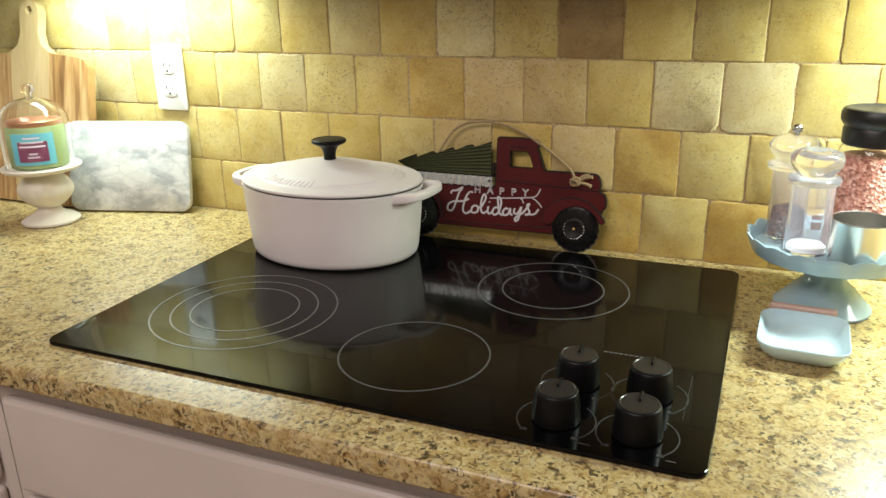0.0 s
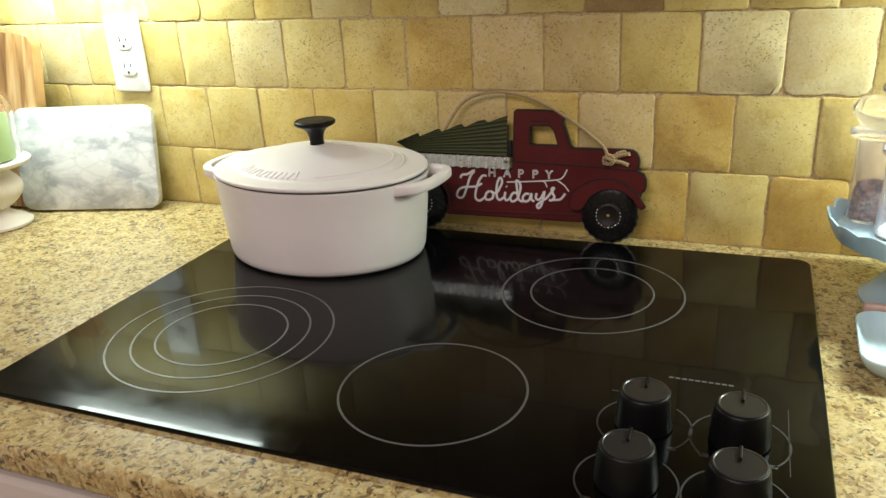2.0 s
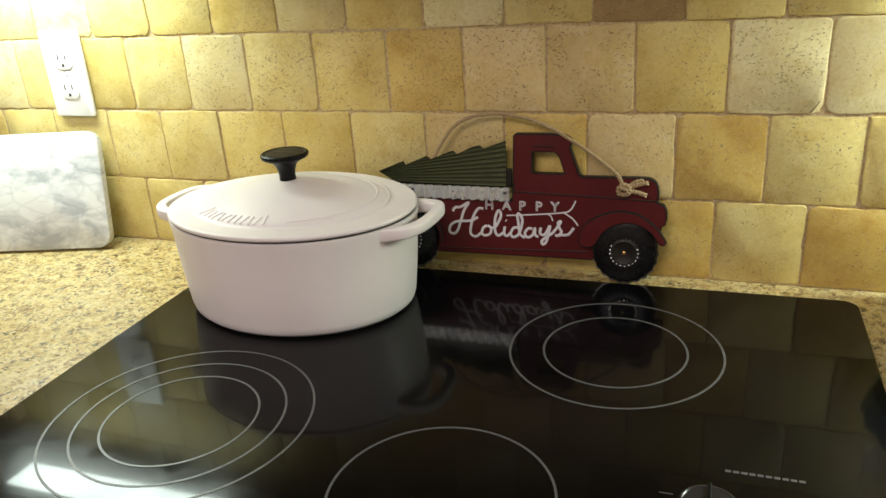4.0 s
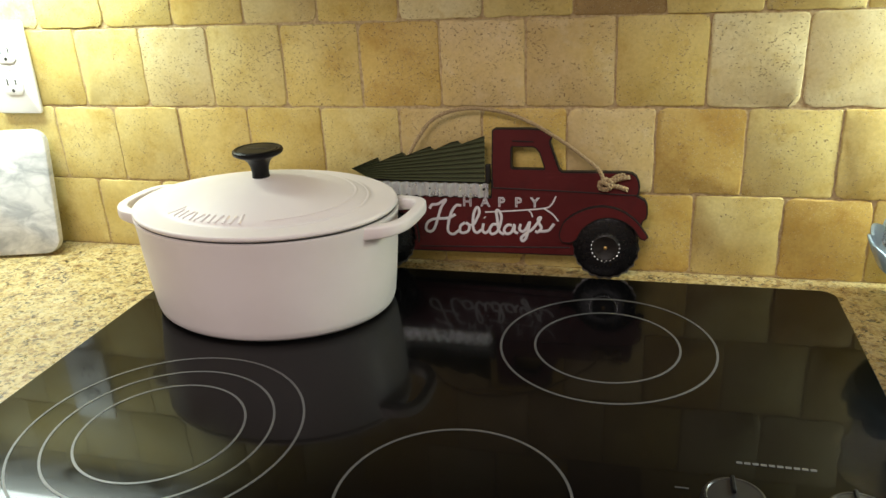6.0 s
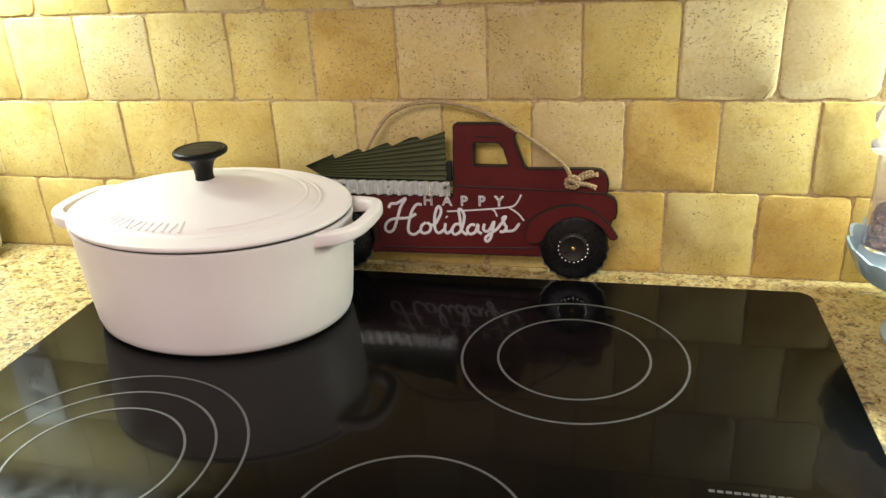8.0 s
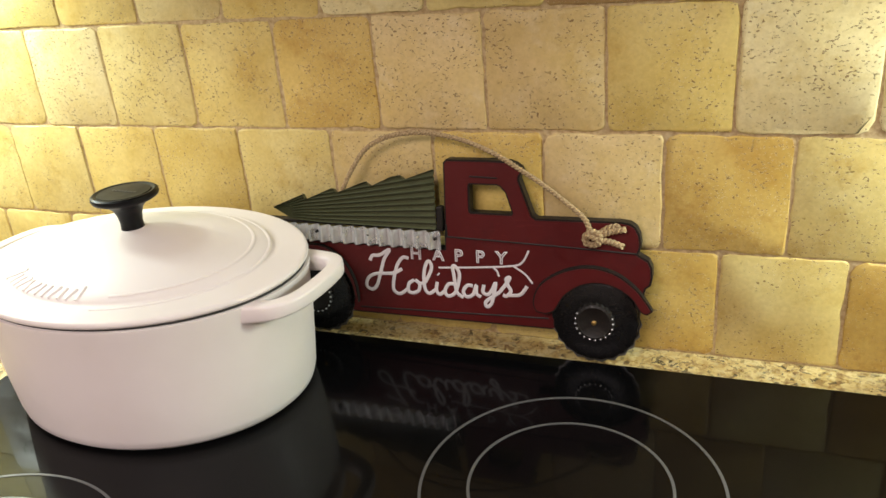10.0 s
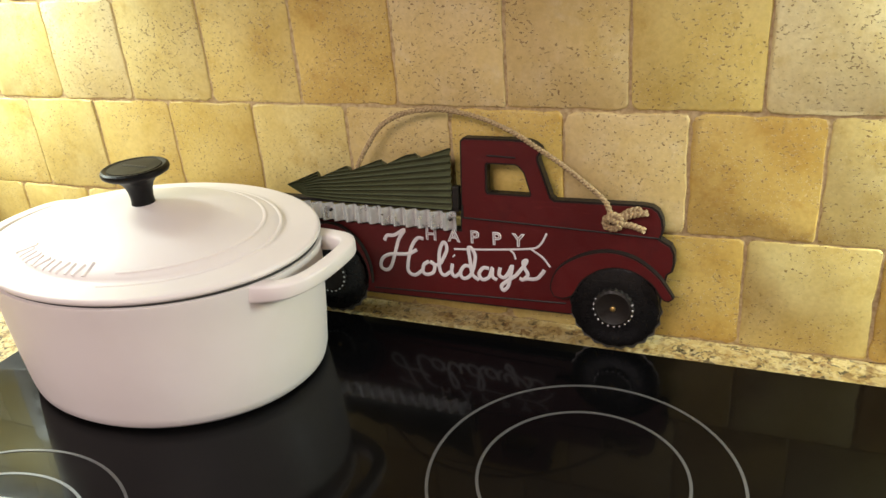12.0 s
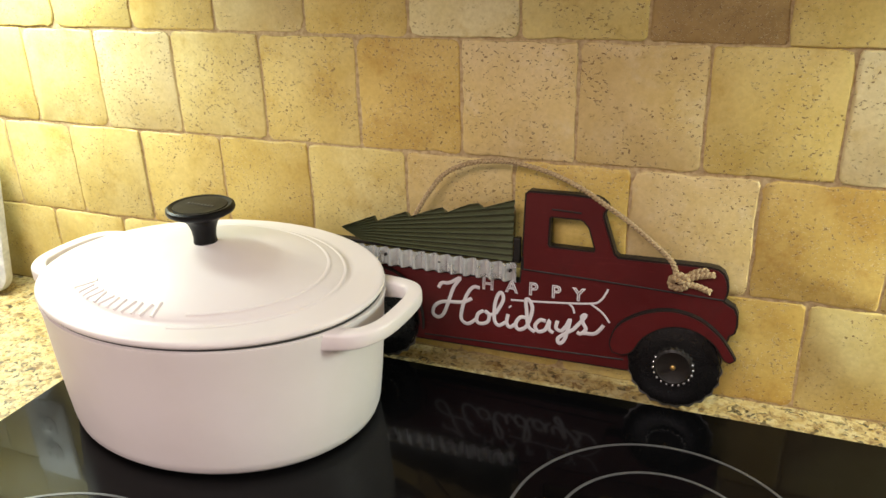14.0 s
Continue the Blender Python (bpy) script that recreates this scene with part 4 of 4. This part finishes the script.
def cake_stand():
    t = thing("cake_stand", CAKE, "pale blue glazed cake stand with a scalloped rim", "cake stand")
    part("foot", lathe([(0.052, 0.0003), (0.059, 0.0015), (0.0595, 0.005), (0.052, 0.012), (0.038, 0.028), (0.027, 0.038), (0.0225, 0.050), (0.0225, 0.055)], 56), BLUE_GLAZE, t, "flared foot", 45)
    part("collar", lathe([(0.0230, 0.0552), (0.0285, 0.057), (0.0300, 0.062), (0.0270, 0.0665), (0.026, 0.068)], 48), BLUE_GLAZE, t, "", 45)
    n = 180
    lev = []
    for r, z, sc in ((0.026, 0.0682, 0), (0.070, 0.0700, 0), (0.092, 0.0735, 0.2), (0.0965, 0.0835, 0.8), (0.1005, 0.0940, 1.0), (0.1002, 0.0956, 1.0), (0.0975, 0.0950, 1.0), (0.0935, 0.0850, 0.6), (0.0905, PLATE_TOP + 0.0005, 0.1), (0.080, PLATE_TOP, 0), (0.02, PLATE_TOP, 0)):
        loop = []
        for i in range(n):
            a = 2 * math.pi * i / n
            s = abs(math.sin(9 * a * 1.0))
            loop.append(((r + sc * 0.0035 * (s - 0.5)) * math.cos(a), (r + sc * 0.0035 * (s - 0.5)) * math.sin(a), z + sc * 0.0050 * (s - 0.5)))
        lev.append(loop)
    part("plate", rings(lev), BLUE_GLAZE, t, "scalloped plate", 45)


cake_stand()


def hollow(prof, wall, n=40):
    """An open clear vessel: the profile outside, moved in by the wall inside."""
    inner = [(max(0.0005, r - wall), z) for r, z in prof[::-1]]
    inner[-1] = (inner[-1][0], prof[0][1] + wall)
    return lathe(prof + inner, n)


def salt_mill():
    t = thing("salt_mill", CAKE + Vector((-0.029, -0.016, PLATE_TOP + 0.0004)), "clear acrylic salt mill with white salt in its base", "mill", "mills on the cake stand")
    part("body", hollow([(0.0265, 0.0003), (0.0275, 0.003), (0.0265, 0.020), (0.0255, 0.055), (0.0255, 0.088)], 0.003), ACRYLIC, t, "", 45).visible_shadow = False
    part("salt", lathe([(0.0228, 0.0035), (0.0226, 0.0090), (0.020, 0.0110), (0.008, 0.0118)], 32), SALT_WHITE, t, "white salt", 50)
    part("collar", lathe([(0.0265, 0.0884), (0.0305, 0.090), (0.0310, 0.096), (0.0270, 0.0995), (0.024, 0.100)], 40), ACRYLIC, t, "", 45).visible_shadow = False
    part("cap", lathe([(0.022, 0.1003), (0.024, 0.104), (0.0300, 0.112), (0.0315, 0.121), (0.0280, 0.128), (0.018, 0.132), (0.006, 0.133)], 40), ACRYLIC, t, "", 45).visible_shadow = False
    for z, h in ((0.036, 0.010), (0.049, 0.006)):
        bm = curved_patch(0.0268, -88, -62, z, z + h, 0.0004, 6)
        part("label_bar", bm, LABEL_BAR, t)


def pepper_mill():
    t = thing("pepper_mill", CAKE + Vector((-0.054, 0.040, PLATE_TOP + 0.0004)), "clear acrylic pepper mill with peppercorns and a steel nut", "mill", "mills on the cake stand")
    part("body", hollow([(0.025, 0.0003), (0.026, 0.003), (0.0245, 0.020), (0.0235, 0.055), (0.0240, 0.092)], 0.003), ACRYLIC, t, "", 45).visible_shadow = False
    part("peppercorns", lathe([(0.0212, 0.0035), (0.0212, 0.030), (0.018, 0.040), (0.006, 0.045)], 28), PEPPER, t, "dark peppercorns", 50)
    part("collar", lathe([(0.0250, 0.0924), (0.0310, 0.094), (0.0315, 0.100), (0.0260, 0.1035), (0.022, 0.104)], 40), ACRYLIC, t, "", 45).visible_shadow = False
    part("cap", lathe([(0.020, 0.1043), (0.024, 0.108), (0.0310, 0.117), (0.0320, 0.126), (0.0270, 0.133), (0.015, 0.137), (0.005, 0.138)], 40), ACRYLIC, t, "", 45).visible_shadow = False
    part("nut", lathe([(0.0035, 0.1383), (0.0035, 0.141), (0.0062, 0.143), (0.0070, 0.147), (0.0055, 0.151), (0.002, 0.1525)], 24), CHROME, t, "polished steel nut", 50)


def salt_grinder():
    t = thing("salt_grinder", CAKE + Vector((0.036, 0.038, PLATE_TOP + 0.0004)), "tall jar of coarse pink salt with a black lid", "salt jar")
    part("jar", hollow([(0.0385, 0.0003), (0.0410, 0.003), (0.0410, 0.120), (0.0385, 0.127), (0.0360, 0.131)], 0.0022), CLEAR_GLASS, t, "", 45).visible_shadow = False
    part("pink_salt", lathe([(0.0382, 0.0030), (0.0382, 0.112), (0.034, 0.117), (0.012, 0.119)], 40), PINK_SALT, t, "coarse pink salt crystals", 50)
    part("lid", lathe([(0.0365, 0.1315), (0.0385, 0.133), (0.0385, 0.151), (0.0370, 0.154), (0.0395, 0.157), (0.0425, 0.162), (0.0425, 0.171), (0.0395, 0.1765), (0.036, 0.1775), (0.033, 0.1755), (0.012, 0.1745)], 48), LID_BLACK, t, "black plastic lid", 45)


def steel_cup():
    t = thing("steel_cup", CAKE + Vector((0.028, -0.052, PLATE_TOP + 0.0004)), "small polished steel cup on the cake stand", "cup")
    prof = [(0.0325, 0.0003), (0.0335, 0.0012), (0.0345, 0.056), (0.0355, 0.0572), (0.0352, 0.0582), (0.0338, 0.0575), (0.0325, 0.003), (0.010, 0.0028)]
    part("wall", lathe(prof, 48), CHROME, t, "", 40)


salt_mill()
pepper_mill()
salt_grinder()
steel_cup()


def spoon_rest():
    t = thing("spoon_rest", (0.541, -0.277, COUNTER + 0.0003), "pale blue glazed dish with a bare clay back edge", "spoon rest", "", -2)
    def lay(w, d, r, z):
        return [(x, y, z) for x, y in rounded(w * 0.84, d * 1.14, r, 6)]
    levels = [lay(0.080, 0.066, 0.014, 0.0), lay(0.088, 0.074, 0.016, 0.0025), lay(0.106, 0.092, 0.020, 0.012), lay(0.1155, 0.1010, 0.022, 0.021), lay(0.1165, 0.1020, 0.022, 0.0235), lay(0.1145, 0.1000, 0.021, 0.0245),
              lay(0.1105, 0.0960, 0.020, 0.0225), lay(0.100, 0.086, 0.018, 0.0125), lay(0.086, 0.072, 0.015, 0.0068), lay(0.060, 0.046, 0.010, 0.0055)]
    part("dish", rings(levels), DISH_GLAZE, t, "", 45)
    part("back_edge", box(-0.040, 0.036, 0.0595, 0.0675, 0.0175, 0.0300, 0.003), TERRACOTTA, t, "bare pinkish clay edge")


spoon_rest()


def small_jar():
    t = thing("small_jar", (-0.872, -0.238, COUNTER), "small grey-green glazed pot on the granite counter", "pot")
    part("pot", lathe([(0.022, 0.0003), (0.030, 0.002), (0.036, 0.014), (0.036, 0.030), (0.031, 0.040), (0.029, 0.041), (0.028, 0.038), (0.012, 0.012)], 40), POT_GREEN, t, "", 45)


POT_GREEN = painted("grey_green_glaze", (0.24, 0.27, 0.20), 0.3, 0.1)
small_jar()


# ---- wall tiles ----
PITCH = 0.0985


def tile_mesh(w, h, rng):
    """One tumbled tile, its face turned to -y, with worn corners and uneven sides."""
    r = rng.uniform(0.003, 0.006)
    out = []
    corners = ((1, 1, 0), (-1, 1, 90), (-1, -1, 180), (1, -1, 270))
    for q, (sx, sz, a0) in enumerate(corners):
        rr = r * rng.choice((0.5, 0.8, 1.0, 1.2, 1.9))
        for i in range(3):
            a = radians(a0 + 45 * i)
            out.append((sx * (w / 2 - rr) + rr * math.cos(a), sz * (h / 2 - rr) + rr * math.sin(a)))
        nx, nz, _ = corners[(q + 1) % 4]
        for f in (0.16, 0.28, 0.4, 0.52, 0.64, 0.76, 0.87):
            g = f + rng.uniform(-0.03, 0.03)
            chip = 1.0 - (rng.uniform(0.015, 0.035) if rng.random() < 0.10 else 0.0)
            out.append(((sx + (nx - sx) * g) * w / 2 * (chip if sx == nx else 1.0), (sz + (nz - sz) * g) * h / 2 * (chip if sz == nz else 1.0)))
    out = [(x + rng.uniform(-0.0008, 0.0004) * (1 if x > 0 else -1), z + rng.uniform(-0.0008, 0.0004) * (1 if z > 0 else -1)) for x, z in out]
    depth = rng.uniform(0.0062, 0.0076)
    loops = [[(x, 0.0, z) for x, z in out], [(x * 0.993, -depth + 0.0012, z * 0.993) for x, z in out],
             [(x * 0.981 + rng.uniform(-0.0006, 0.0006), -depth + 0.0003, z * 0.981 + rng.uniform(-0.0006, 0.0006)) for x, z in out], [(x * 0.962, -depth, z * 0.962) for x, z in out]]
    return rings(loops, None, False, True)


def wall_tiles():
    rng = random.Random(5)
    # rows: base height, top height, the upright joints
    rows = ((0.9105, 1.0085, (-0.484, -0.385, -0.286, -0.186, -0.087, 0.012, 0.111, 0.211, 0.310, 0.407, 0.499)),
            (1.0085, 1.1095, (-0.530, -0.436, -0.340, -0.241, -0.140, -0.038, 0.064, 0.164, 0.264, 0.360, 0.456)),
            (1.1095, 1.2100, (-0.474, -0.378, -0.282, -0.182, -0.082, 0.017, 0.117, 0.217, 0.314, 0.411, 0.507)),
            (1.2100, 1.3095, (-0.424, -0.325, -0.228, -0.131, -0.030, 0.068, 0.169, 0.268, 0.366, 0.462, 0.556)),
            (1.3095, 1.4085, (-0.474, -0.378, -0.282, -0.182, -0.082, 0.017, 0.117, 0.217, 0.314, 0.411, 0.507)),
            (1.4085, 1.5080, (-0.424, -0.325, -0.228, -0.131, -0.030, 0.068, 0.169, 0.268, 0.366, 0.462, 0.556)))
    # tiles that stand out, by row and middle
    special = {(3, 0.218): "speckled", (3, 0.118): "honey", (3, 0.317): "gold", (3, 0.414): "honey", (3, -0.08): "gold", (3, -0.18): "pale", (2, -0.33): "pale", (2, -0.232): "honey", (2, -0.132): "gold",
               (2, -0.032): "amber", (2, 0.067): "rosy", (2, 0.167): "rosy", (2, 0.265): "gold", (2, 0.362): "pale", (2, 0.459): "pale", (1, -0.388): "honey", (1, -0.29): "gold", (1, -0.19): "gold", (1, -0.09): "honey",
               (1, 0.013): "rosy", (1, 0.114): "amber", (1, 0.214): "rosy", (1, 0.312): "amber", (1, 0.408): "honey", (0, 0.26): "amber", (0, 0.358): "honey", (0, 0.453): "amber"}
    for r, (z0, z1, joints) in enumerate(rows):
        joints = [joints[0] - PITCH * i for i in range(8, 0, -1)] + list(joints) + [joints[-1] + PITCH * i for i in range(1, 8)]
        for x0, x1 in zip(joints, joints[1:]):
            xm = (x0 + x1) / 2
            if x1 < -1.2 or x0 > 1.2:
                continue
            w, h = x1 - x0 - rng.uniform(0.0004, 0.0014), z1 - z0 - rng.uniform(0.0004, 0.0014)
            kind = "gold" if rng.random() < 0.5 else rng.choice(("honey", "honey", "pale"))
            # left tiles only pale kinds: the lamp's washed-out glow put into their colour
            if xm < -0.4:
                kind = rng.choice(("honey", "honey", "pale"))
            for (sr, sx), name in special.items():
                if sr == r and abs(sx - xm) < 0.03:
                    kind = name
            ob = part("tile", tile_mesh(w, h, rng), TRAVERTINE[kind], wall_north, "", 35)
            ob.matrix_local = pose(xm + rng.uniform(-0.0005, 0.0005), 0.0015, (z0 + z1) / 2 + rng.uniform(-0.0006, 0.0006), rng.uniform(-0.25, 0.25), rng.uniform(-0.35, 0.35), rng.uniform(-0.25, 0.25))


wall_tiles()
